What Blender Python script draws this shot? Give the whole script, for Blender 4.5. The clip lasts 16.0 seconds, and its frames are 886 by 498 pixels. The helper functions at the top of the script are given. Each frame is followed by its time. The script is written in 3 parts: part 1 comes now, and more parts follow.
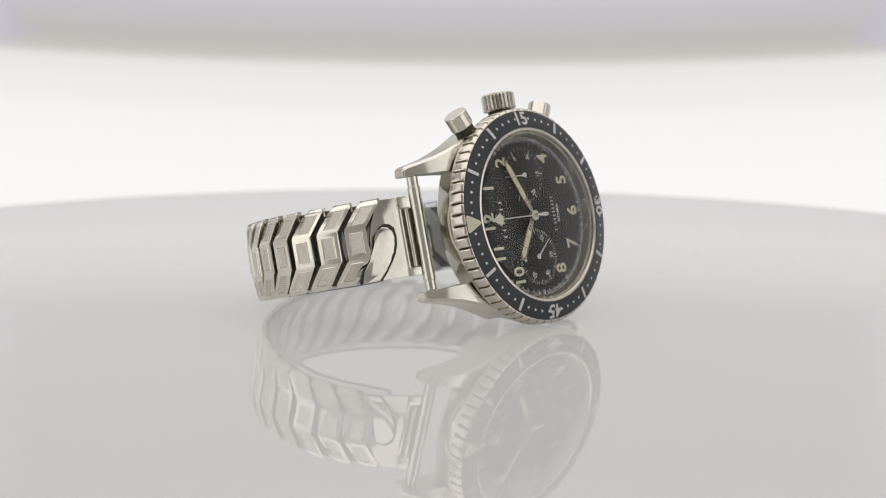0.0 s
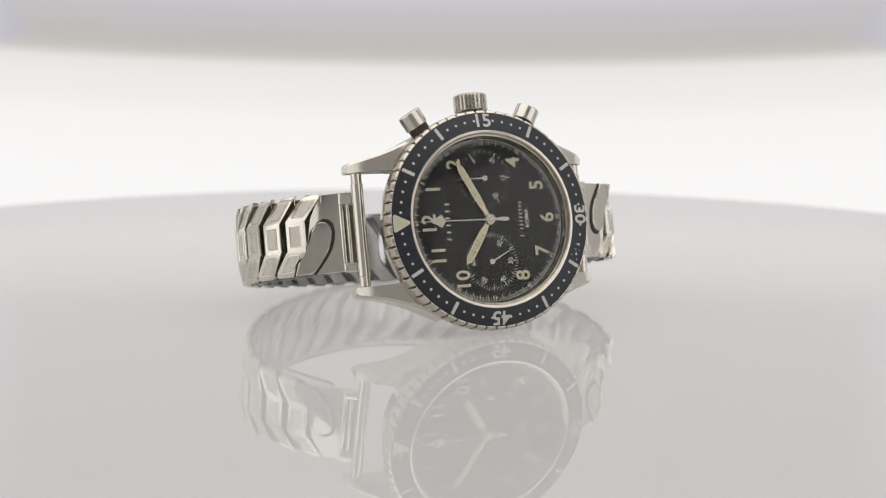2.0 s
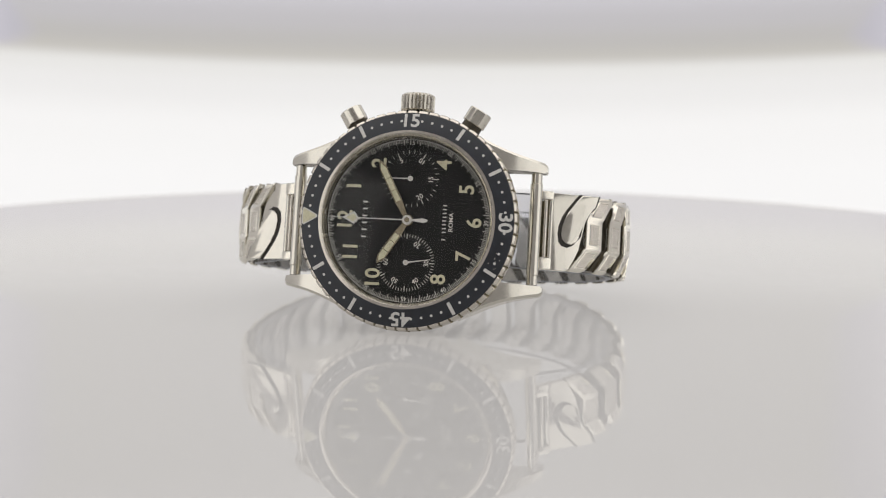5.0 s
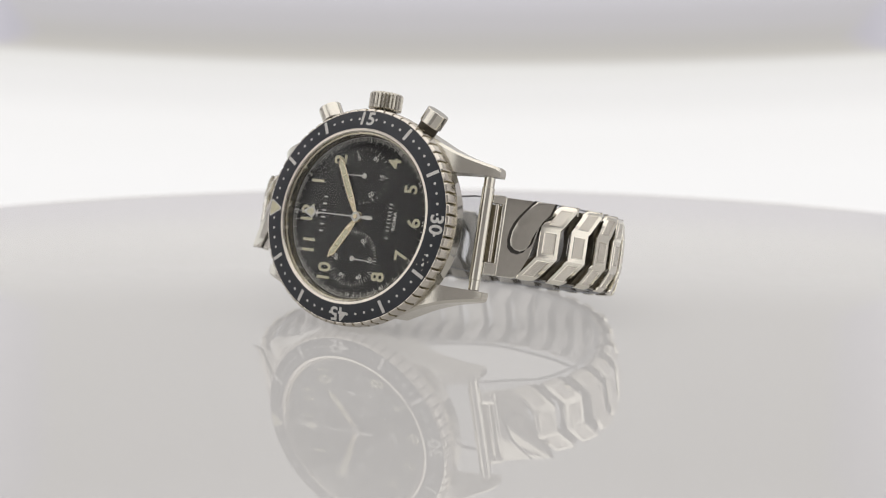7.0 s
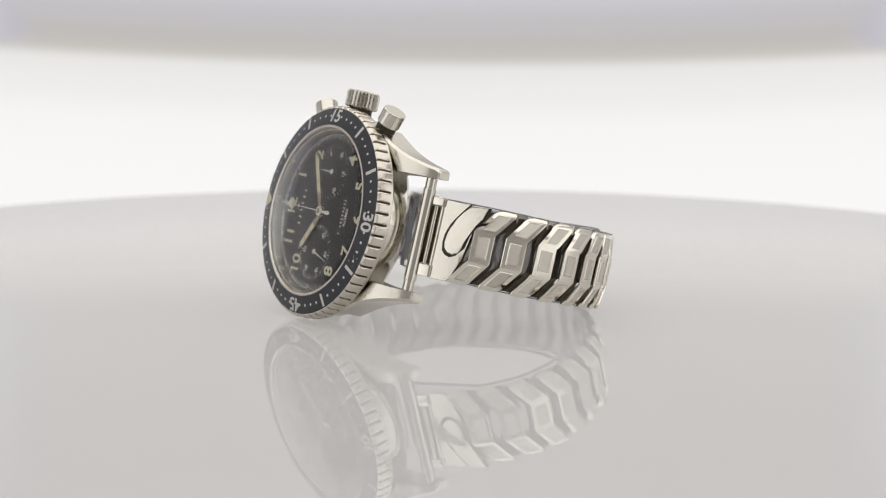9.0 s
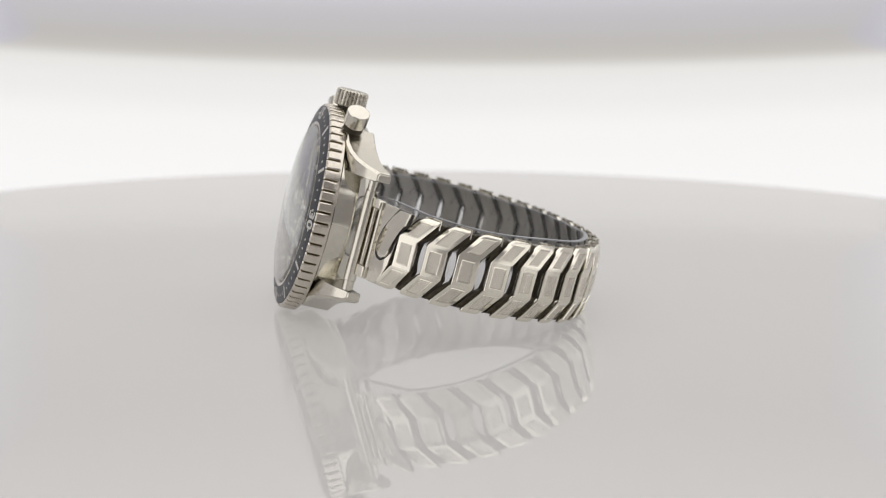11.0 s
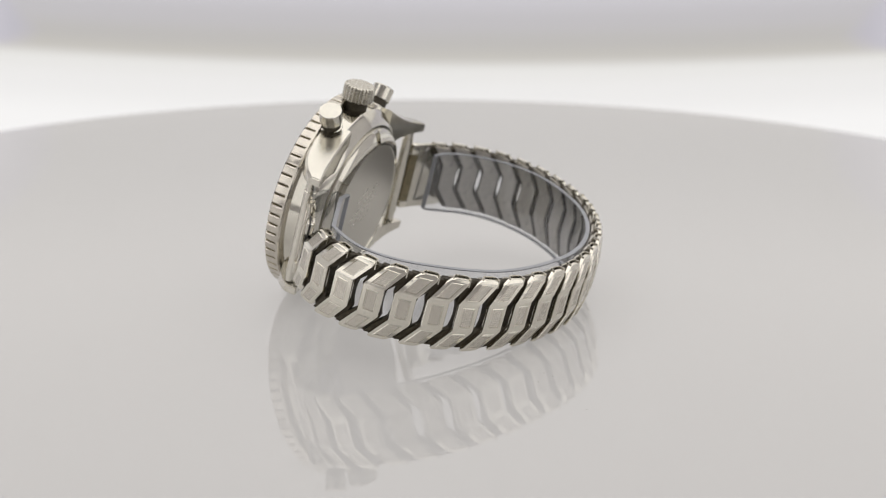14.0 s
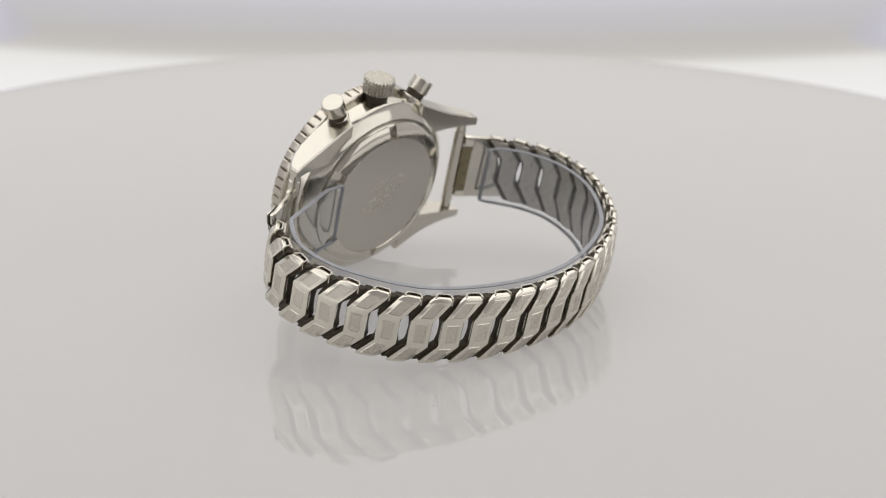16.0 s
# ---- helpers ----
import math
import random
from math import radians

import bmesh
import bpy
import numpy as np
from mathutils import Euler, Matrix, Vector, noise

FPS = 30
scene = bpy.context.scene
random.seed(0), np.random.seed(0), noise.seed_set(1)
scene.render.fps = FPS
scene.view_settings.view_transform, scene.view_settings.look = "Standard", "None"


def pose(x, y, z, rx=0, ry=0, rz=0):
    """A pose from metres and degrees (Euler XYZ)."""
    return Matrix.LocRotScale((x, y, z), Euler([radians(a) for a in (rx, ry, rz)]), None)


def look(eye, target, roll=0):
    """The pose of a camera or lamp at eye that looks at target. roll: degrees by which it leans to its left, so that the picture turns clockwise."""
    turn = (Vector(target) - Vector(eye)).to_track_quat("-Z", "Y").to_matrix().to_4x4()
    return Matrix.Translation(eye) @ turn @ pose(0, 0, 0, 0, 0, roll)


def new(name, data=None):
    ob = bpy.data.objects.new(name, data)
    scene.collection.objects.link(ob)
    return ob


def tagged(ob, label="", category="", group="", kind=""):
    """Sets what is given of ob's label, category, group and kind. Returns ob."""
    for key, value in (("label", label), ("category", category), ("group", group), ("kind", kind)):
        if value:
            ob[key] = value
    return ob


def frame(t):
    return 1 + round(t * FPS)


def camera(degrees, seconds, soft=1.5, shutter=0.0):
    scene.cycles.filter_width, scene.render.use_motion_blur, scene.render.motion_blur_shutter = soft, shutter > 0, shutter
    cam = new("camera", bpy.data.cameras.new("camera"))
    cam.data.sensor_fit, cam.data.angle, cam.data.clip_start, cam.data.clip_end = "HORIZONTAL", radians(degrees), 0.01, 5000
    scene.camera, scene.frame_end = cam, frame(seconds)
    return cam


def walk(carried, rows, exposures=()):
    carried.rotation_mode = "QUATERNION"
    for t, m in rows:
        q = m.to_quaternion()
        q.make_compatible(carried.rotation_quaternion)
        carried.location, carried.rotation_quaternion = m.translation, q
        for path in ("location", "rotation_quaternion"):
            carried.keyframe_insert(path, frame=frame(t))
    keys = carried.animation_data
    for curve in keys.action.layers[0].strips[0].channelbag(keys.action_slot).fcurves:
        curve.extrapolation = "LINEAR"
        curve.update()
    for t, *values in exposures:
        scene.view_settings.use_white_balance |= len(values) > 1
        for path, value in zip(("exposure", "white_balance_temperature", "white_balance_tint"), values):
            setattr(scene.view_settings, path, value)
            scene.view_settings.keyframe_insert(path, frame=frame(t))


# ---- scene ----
MM = 0.001

# ---- camera: stands still before the turntable ----
EYE = Vector((0.00176, -0.35984, 0.06957))
cam = camera(28.71, 16.0, soft=1.1)
cam.data.dof.use_dof = True
cam.data.dof.focus_distance = 0.332
cam.data.dof.aperture_fstop = 21.0
STAND = look(EYE, EYE + Vector((0, 0.98735, -0.15853)), 0.384)
walk(cam, [(0.0, STAND), (16.0, STAND)], exposures=[(0.0, 0.0), (16.0, 0.0)])

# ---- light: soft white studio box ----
world = bpy.data.worlds.new("studio_world")
world.use_nodes = True
world.node_tree.nodes["Background"].inputs[0].default_value = (0.9, 0.92, 1.0, 1)
world.node_tree.nodes["Background"].inputs[1].default_value = 0.25
scene.world = world


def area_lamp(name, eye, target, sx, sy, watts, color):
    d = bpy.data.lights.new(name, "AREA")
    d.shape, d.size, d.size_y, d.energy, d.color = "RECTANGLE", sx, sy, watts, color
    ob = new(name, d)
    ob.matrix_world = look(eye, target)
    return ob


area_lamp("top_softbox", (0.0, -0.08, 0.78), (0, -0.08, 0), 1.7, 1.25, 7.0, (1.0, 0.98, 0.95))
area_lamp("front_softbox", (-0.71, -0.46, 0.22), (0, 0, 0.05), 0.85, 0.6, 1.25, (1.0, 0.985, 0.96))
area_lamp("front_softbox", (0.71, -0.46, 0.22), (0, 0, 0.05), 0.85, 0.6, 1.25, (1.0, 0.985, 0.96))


# ---- materials ----
def mat(name, color, rough=0.4, metal=0.0, ior=1.5, grain=0.0, grain_scale=400.0, vary=0.0, vary_scale=60.0,
        rough_vary=0.0, bump=0.0, bump_scale=800.0, stretch=(1, 1, 1), trans=0.0, emit=None, coat=0.0, tint=None):
    """Principled material with variation at two scales in object space (metres)."""
    m = bpy.data.materials.new(name)
    m.use_nodes = True
    nt = m.node_tree
    b = nt.nodes["Principled BSDF"]
    b.inputs["Base Color"].default_value = (*color, 1)
    b.inputs["Roughness"].default_value = rough
    b.inputs["Metallic"].default_value = metal
    b.inputs["IOR"].default_value = ior
    b.inputs["Transmission Weight"].default_value = trans
    b.inputs["Coat Weight"].default_value = coat
    if emit:
        b.inputs["Emission Color"].default_value = (*emit[0], 1)
        b.inputs["Emission Strength"].default_value = emit[1]
    if vary or rough_vary or bump or grain:
        tc = nt.nodes.new("ShaderNodeTexCoord")
        mp = nt.nodes.new("ShaderNodeMapping")
        mp.inputs["Scale"].default_value = stretch
        nt.links.new(tc.outputs["Object"], mp.inputs["Vector"])

        def noise_tex(scale, detail=3.0):
            n = nt.nodes.new("ShaderNodeTexNoise")
            n.inputs["Scale"].default_value, n.inputs["Detail"].default_value = scale, detail
            nt.links.new(mp.outputs["Vector"], n.inputs["Vector"])
            return n
        big = noise_tex(vary_scale)
        small = noise_tex(grain_scale, 4.0)
        if vary or grain:
            mix = nt.nodes.new("ShaderNodeMix")
            mix.data_type = "RGBA"
            mix.inputs["A"].default_value = (*[c * (1 - vary) for c in color], 1)
            mix.inputs["B"].default_value = (*(tint or [min(1, c * (1 + vary)) for c in color]), 1)
            nt.links.new(big.outputs["Fac"], mix.inputs["Factor"])
            out = mix.outputs["Result"]
            if grain:
                mg = nt.nodes.new("ShaderNodeMix")
                mg.data_type, mg.blend_type = "RGBA", "MULTIPLY"
                mg.inputs["Factor"].default_value = grain
                nt.links.new(out, mg.inputs["A"])
                rp = nt.nodes.new("ShaderNodeMapRange")
                rp.inputs["From Min"].default_value, rp.inputs["From Max"].default_value = 0.3, 0.7
                nt.links.new(small.outputs["Fac"], rp.inputs["Value"])
                nt.links.new(rp.outputs["Result"], mg.inputs["B"])
                out = mg.outputs["Result"]
            nt.links.new(out, b.inputs["Base Color"])
        if rough_vary:
            mr = nt.nodes.new("ShaderNodeMapRange")
            mr.inputs["From Min"].default_value, mr.inputs["From Max"].default_value = 0.3, 0.7
            mr.inputs["To Min"].default_value, mr.inputs["To Max"].default_value = max(0.01, rough - rough_vary), rough + rough_vary
            nt.links.new(small.outputs["Fac"], mr.inputs["Value"])
            nt.links.new(mr.outputs["Result"], b.inputs["Roughness"])
        if bump:
            bn = noise_tex(bump_scale, 2.0)
            bp = nt.nodes.new("ShaderNodeBump")
            bp.inputs["Strength"].default_value = bump
            bp.inputs["Distance"].default_value = 0.0001
            nt.links.new(bn.outputs["Fac"], bp.inputs["Height"])
            nt.links.new(bp.outputs["Normal"], b.inputs["Normal"])
    return m


STEEL = (0.655, 0.63, 0.56)
M_POLISH = mat("polished_steel", STEEL, 0.10, 1.0, grain=0.06, vary=0.04, rough_vary=0.05, grain_scale=900, bump=0.03, bump_scale=300)
M_SATIN = mat("satin_steel", STEEL, 0.20, 1.0, grain=0.04, vary=0.03, rough_vary=0.03, grain_scale=1500, bump=0.015, bump_scale=1200)
M_BRUSH = mat("brushed_case_back", (0.56, 0.54, 0.49), 0.36, 1.0, grain=0.02, vary=0.04, rough_vary=0.03, grain_scale=500, stretch=(0.3, 1, 2.0))
M_LINK = mat("bracelet_steel", (0.775, 0.745, 0.66), 0.19, 1.0, grain=0.06, vary=0.05, rough_vary=0.04, grain_scale=1800, bump=0.03, bump_scale=500)
M_INNER = mat("worn_inner_steel", (0.62, 0.59, 0.535), 0.36, 1.0, grain=0.25, vary=0.2, rough_vary=0.1, grain_scale=900, bump=0.1, bump_scale=900)
M_GRIME_SHADE = mat("grimy_shaded_steel", (0.085, 0.072, 0.05), 0.6, 0.5, grain=0.5, vary=0.4, grain_scale=1200, bump=0.4, bump_scale=1500)
M_DIRTY = mat("tarnished_steel", (0.64, 0.60, 0.53), 0.20, 1.0, grain=0.10, vary=0.06, rough_vary=0.05, grain_scale=700, vary_scale=300, bump=0.03, bump_scale=900)
M_DIAL = mat("black_dial_lacquer", (0.015, 0.0148, 0.0145), 0.36, 0.0, ior=1.22, grain=0.2, vary=0.15, grain_scale=1200)
M_INSERT = mat("blue_black_insert", (0.014, 0.017, 0.024), 0.42, 0.0, grain=0.35, vary=0.35, grain_scale=900, vary_scale=250, rough_vary=0.08, bump=0.05, bump_scale=1200)
M_PRINT = mat("white_print", (0.62, 0.61, 0.57), 0.6, 0.0, grain=0.15, vary=0.08, grain_scale=3000)
M_MARK = mat("grey_white_enamel", (0.60, 0.59, 0.56), 0.55, 0.0, grain=0.2, vary=0.1, grain_scale=2000)
M_LUME = mat("aged_cream_lume", (0.60, 0.57, 0.40), 0.7, 0.0, grain=0.25, vary=0.14, grain_scale=2500, vary_scale=700, bump=0.2, bump_scale=2500)
M_HANDM = mat("nickel_hand", (0.47, 0.41, 0.29), 0.25, 1.0, grain=0.2, vary=0.1, grain_scale=2000)
# clear acrylic: see-through, with a mirror gloss that grows towards grazing angles
M_CRYSTAL = mat("acrylic_crystal", (1, 1, 1), 0.0, 0.0)
cn_ = M_CRYSTAL.node_tree
see_ = cn_.nodes.new("ShaderNodeBsdfTransparent")
see_.inputs[0].default_value = (0.985, 0.985, 0.98, 1)
shine_ = cn_.nodes.new("ShaderNodeBsdfGlossy")
shine_.inputs["Roughness"].default_value = 0.0
face_ = cn_.nodes.new("ShaderNodeLayerWeight")
face_.inputs[0].default_value = 0.5
pow_ = cn_.nodes.new("ShaderNodeMath")
pow_.operation, pow_.inputs[1].default_value = "POWER", 3.6
cn_.links.new(face_.outputs["Facing"], pow_.inputs[0])
fac_ = cn_.nodes.new("ShaderNodeMath")
fac_.operation, fac_.inputs[1].default_value, fac_.inputs[2].default_value = "MULTIPLY_ADD", 0.97, 0.014
cn_.links.new(pow_.outputs[0], fac_.inputs[0])
both_ = cn_.nodes.new("ShaderNodeMixShader")
cn_.links.new(fac_.outputs[0], both_.inputs[0])
cn_.links.new(see_.outputs[0], both_.inputs[1])
cn_.links.new(shine_.outputs[0], both_.inputs[2])
cn_.links.new(both_.outputs[0], cn_.nodes["Material Output"].inputs["Surface"])
M_LINER = mat("clear_plastic_liner", (0.8, 0.82, 0.85), 0.05, 0.0)
ln_ = M_LINER.node_tree
clear_ = ln_.nodes.new("ShaderNodeBsdfTransparent")
clear_.inputs[0].default_value = (0.95, 0.955, 0.965, 1)
milk_ = ln_.nodes.new("ShaderNodeBsdfDiffuse")
milk_.inputs[0].default_value = (0.72, 0.74, 0.78, 1)
gloss_ = ln_.nodes.new("ShaderNodeBsdfGlossy")
gloss_.inputs["Roughness"].default_value = 0.05
body_ = ln_.nodes.new("ShaderNodeMixShader")
body_.inputs[0].default_value = 0.035
ln_.links.new(clear_.outputs[0], body_.inputs[1])
ln_.links.new(milk_.outputs[0], body_.inputs[2])
skin_ = ln_.nodes.new("ShaderNodeMixShader")
skin_.inputs[0].default_value = 0.05
ln_.links.new(body_.outputs[0], skin_.inputs[1])
ln_.links.new(gloss_.outputs[0], skin_.inputs[2])
ln_.links.new(skin_.outputs[0], ln_.nodes["Material Output"].inputs["Surface"])
# emission stands in for light from beneath; the dark base keeps contact shadows faint
M_PLATE = mat("emissive_opal_acrylic", (0.22, 0.218, 0.215), 0.0, 0.0, ior=1.49, vary=0.012, vary_scale=9, emit=((1.0, 0.962, 0.937), 0.275))
M_WALL = mat("grey_white_fabric", (0.70, 0.69, 0.70), 0.9, 0.0, grain=0.05, vary=0.03, grain_scale=300, vary_scale=4)
# darker copy of the wall fabric, dims what crystal and steel reflect from the front
M_FRONT = mat("dimmed_front_fabric", (0.42, 0.41, 0.41), 0.9, 0.0, grain=0.05, vary=0.03, grain_scale=300, vary_scale=4)
M_EDGE = mat("frosted_plastic_edge", (0.30, 0.31, 0.335), 0.35, 0.0, grain=0.15, vary=0.1, grain_scale=600, vary_scale=120)
M_CROWN = mat("worn_crown_steel", (0.56, 0.535, 0.47), 0.27, 1.0, grain=0.03, vary=0.05, rough_vary=0.01, grain_scale=900)
M_TARNISH_SHADE = mat("tarnish_gap_shade_steel", (0.30, 0.26, 0.17), 0.4, 1.0, grain=0.3, vary=0.25, grain_scale=900, vary_scale=250)
M_FLANGE = mat("warm_flange_steel", (0.46, 0.42, 0.32), 0.24, 1.0, grain=0.15, vary=0.1, rough_vary=0.05, grain_scale=700, vary_scale=200)
M_SPECK = mat("dark_dust", (0.12, 0.10, 0.08), 0.9, vary=0.2)
M_GROOVE_SHADE = mat("painted_groove_shade", (0.03, 0.027, 0.022), 0.7, vary=0.2, grain=0.2)

# knurled pad: a fine grid of raised dots, 0.33 mm apart, in the pad's own plane
M_PAD = mat("knurled_pad_steel", (0.62, 0.585, 0.525), 0.28, 1.0)
nt_ = M_PAD.node_tree
uv_ = nt_.nodes.new("ShaderNodeUVMap")
uv_.uv_map = "UVMap"
sep_ = nt_.nodes.new("ShaderNodeSeparateXYZ")
nt_.links.new(uv_.outputs["UV"], sep_.inputs[0])
sines_ = []
for axis_ in ("X", "Y"):
    mul_ = nt_.nodes.new("ShaderNodeMath")
    mul_.operation = "MULTIPLY"
    mul_.inputs[1].default_value = math.tau / 0.40
    nt_.links.new(sep_.outputs[axis_], mul_.inputs[0])
    sn_ = nt_.nodes.new("ShaderNodeMath")
    sn_.operation = "COSINE"
    nt_.links.new(mul_.outputs[0], sn_.inputs[0])
    sines_.append(sn_)
mx_ = nt_.nodes.new("ShaderNodeMath")
mx_.operation = "MINIMUM"
nt_.links.new(sines_[0].outputs[0], mx_.inputs[0])
nt_.links.new(sines_[1].outputs[0], mx_.inputs[1])
bmp_ = nt_.nodes.new("ShaderNodeBump")
bmp_.inputs["Strength"].default_value, bmp_.inputs["Distance"].default_value = 0.5, 0.00006
nt_.links.new(mx_.outputs[0], bmp_.inputs["Height"])
nt_.links.new(bmp_.outputs["Normal"], nt_.nodes["Principled BSDF"].inputs["Normal"])
rmp_ = nt_.nodes.new("ShaderNodeMapRange")
rmp_.inputs["From Min"].default_value, rmp_.inputs["From Max"].default_value = -1.0, 0.6
rmp_.inputs["To Min"].default_value, rmp_.inputs["To Max"].default_value = 0.40, 0.22
nt_.links.new(mx_.outputs[0], rmp_.inputs["Value"])
nt_.links.new(rmp_.outputs["Result"], nt_.nodes["Principled BSDF"].inputs["Roughness"])
# base colour: darker in the grooves, paler on the dots
groove_tone_ = nt_.nodes.new("ShaderNodeMix")
groove_tone_.data_type = "RGBA"
groove_tone_.inputs["A"].default_value = (0.46, 0.43, 0.37, 1)
groove_tone_.inputs["B"].default_value = (0.84, 0.80, 0.73, 1)
rm2_ = nt_.nodes.new("ShaderNodeMapRange")
rm2_.inputs["From Min"].default_value, rm2_.inputs["From Max"].default_value = -0.8, -0.3
nt_.links.new(mx_.outputs[0], rm2_.inputs["Value"])
nt_.links.new(rm2_.outputs["Result"], groove_tone_.inputs["Factor"])
nt_.links.new(groove_tone_.outputs["Result"], nt_.nodes["Principled BSDF"].inputs["Base Color"])


def backlight():
    """The back wall: its brightness is painted as emission that changes with height (metres), sagging a little to the
    middle.
    """
    m = bpy.data.materials.new("painted_glow_backdrop")
    m.use_nodes = True
    nt = m.node_tree
    b = nt.nodes["Principled BSDF"]
    b.inputs["Base Color"].default_value = (0.05, 0.05, 0.05, 1)
    b.inputs["Roughness"].default_value = 0.8
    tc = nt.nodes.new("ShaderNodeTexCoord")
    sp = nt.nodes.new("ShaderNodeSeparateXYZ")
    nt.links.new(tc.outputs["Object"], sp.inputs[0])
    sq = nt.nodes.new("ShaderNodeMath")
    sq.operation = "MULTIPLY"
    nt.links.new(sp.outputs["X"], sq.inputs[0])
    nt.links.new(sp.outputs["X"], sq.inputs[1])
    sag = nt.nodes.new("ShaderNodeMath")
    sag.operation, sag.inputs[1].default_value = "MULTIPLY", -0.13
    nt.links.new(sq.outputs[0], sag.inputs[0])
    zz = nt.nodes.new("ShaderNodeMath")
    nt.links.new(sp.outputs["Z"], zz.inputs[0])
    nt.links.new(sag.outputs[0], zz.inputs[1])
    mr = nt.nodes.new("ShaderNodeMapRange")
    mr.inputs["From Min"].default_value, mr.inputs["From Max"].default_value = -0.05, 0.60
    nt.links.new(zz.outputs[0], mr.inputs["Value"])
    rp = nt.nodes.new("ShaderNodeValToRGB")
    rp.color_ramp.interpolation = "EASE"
    # the upper stops, out of view, are raised to brighten the tipped plate's reflection
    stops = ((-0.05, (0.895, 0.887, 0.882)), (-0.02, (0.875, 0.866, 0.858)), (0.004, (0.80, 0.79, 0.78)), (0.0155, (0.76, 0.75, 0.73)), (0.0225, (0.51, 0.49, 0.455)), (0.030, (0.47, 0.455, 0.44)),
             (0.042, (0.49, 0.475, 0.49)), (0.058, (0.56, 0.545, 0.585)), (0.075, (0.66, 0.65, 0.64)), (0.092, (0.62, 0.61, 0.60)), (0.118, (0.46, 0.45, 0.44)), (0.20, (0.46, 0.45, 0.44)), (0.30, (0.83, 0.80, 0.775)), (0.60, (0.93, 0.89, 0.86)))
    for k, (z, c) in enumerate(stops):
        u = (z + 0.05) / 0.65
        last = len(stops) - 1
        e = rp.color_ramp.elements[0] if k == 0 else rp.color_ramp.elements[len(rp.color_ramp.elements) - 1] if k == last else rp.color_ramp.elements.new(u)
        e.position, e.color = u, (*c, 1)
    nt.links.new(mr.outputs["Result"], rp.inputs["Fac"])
    # painted lavender glow towards the left and right ends
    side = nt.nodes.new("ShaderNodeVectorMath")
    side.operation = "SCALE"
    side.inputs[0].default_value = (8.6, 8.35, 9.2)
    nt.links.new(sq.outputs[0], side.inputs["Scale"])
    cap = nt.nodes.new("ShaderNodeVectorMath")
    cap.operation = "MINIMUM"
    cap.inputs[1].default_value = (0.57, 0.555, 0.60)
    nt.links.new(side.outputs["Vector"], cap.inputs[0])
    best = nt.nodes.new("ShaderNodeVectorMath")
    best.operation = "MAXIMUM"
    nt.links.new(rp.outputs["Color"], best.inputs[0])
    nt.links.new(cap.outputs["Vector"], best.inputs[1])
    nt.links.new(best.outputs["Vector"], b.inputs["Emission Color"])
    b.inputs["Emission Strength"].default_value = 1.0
    return m


M_GLOW = backlight()


# ---- mesh helpers ----
def finish(name, bm, material, smooth=30, scale=MM):
    bmesh.ops.remove_doubles(bm, verts=bm.verts, dist=1e-6)
    bmesh.ops.recalc_face_normals(bm, faces=bm.faces)
    me = bpy.data.meshes.new(name)
    bm.to_mesh(me)
    bm.free()
    if scale != 1:
        me.transform(Matrix.Scale(scale, 4))
    if smooth:
        me.polygons.foreach_set("use_smooth", [True] * len(me.polygons))
        me.set_sharp_from_angle(angle=radians(smooth))
    me.materials.append(material)
    return me


def piece(name, me, parent=None, label="", m=None):
    ob = new(name, me)
    if parent:
        ob.parent = parent
    if m is not None:
        ob.matrix_basis = m
    return tagged(ob, label)


def part(name, bm, material, parent=None, label="", m=None, smooth=30):
    return piece(name, finish(name, bm, material, smooth), parent, label, m)


def lathe(profile, n=128, closed=True):
    """Revolves (radius, depth) points about the y axis."""
    bm = bmesh.new()
    rings = []
    for i in range(n):
        a = math.tau * i / n
        rings.append([bm.verts.new((r * math.cos(a), y, r * math.sin(a))) for r, y in profile])
    k = len(profile)
    for i in range(n):
        p, q = rings[i], rings[(i + 1) % n]
        for j in range(k if closed else k - 1):
            f = [p[j], p[(j + 1) % k], q[(j + 1) % k], q[j]]
            if len({v.co.to_tuple(7) for v in f}) >= 3:
                try:
                    bm.faces.new(f)
                except ValueError:
                    pass
    bmesh.ops.remove_doubles(bm, verts=bm.verts, dist=1e-5)
    return bm


def prism(outline, y0, y1, bevel=0.0, top_bevel_only=False):
    """Extrudes an outline of (x, z) points from depth y0 (front) to y1."""
    bm = bmesh.new()
    f = [bm.verts.new((x, y0, z)) for x, z in outline]
    g = [bm.verts.new((x, y1, z)) for x, z in outline]
    n = len(outline)
    front = bm.faces.new(f)
    bm.faces.new(g[::-1])
    for i in range(n):
        bm.faces.new((f[i], g[i], g[(i + 1) % n], f[(i + 1) % n]))
    if bevel:
        es = list(front.edges) if top_bevel_only else list(bm.edges)
        bmesh.ops.bevel(bm, geom=es, offset=bevel, segments=2, affect="EDGES", profile=0.6)
    return bm


def tube(r, length, n=24, bevel=0.1, r2=None):
    """A cylinder along z from 0 to length, with rounded rims."""
    r2 = r if r2 is None else r2
    prof = [(0, 0), (r - bevel, 0), (r - 0.3 * bevel, 0.3 * bevel), (r, bevel), (r2, length - bevel), (r2 - 0.3 * bevel, length - 0.3 * bevel), (r2 - bevel, length), (0, length)]
    bm = lathe(prof, n, False)
    bmesh.ops.rotate(bm, verts=bm.verts, cent=(0, 0, 0), matrix=Matrix.Rotation(radians(90), 3, "X"))
    return bm


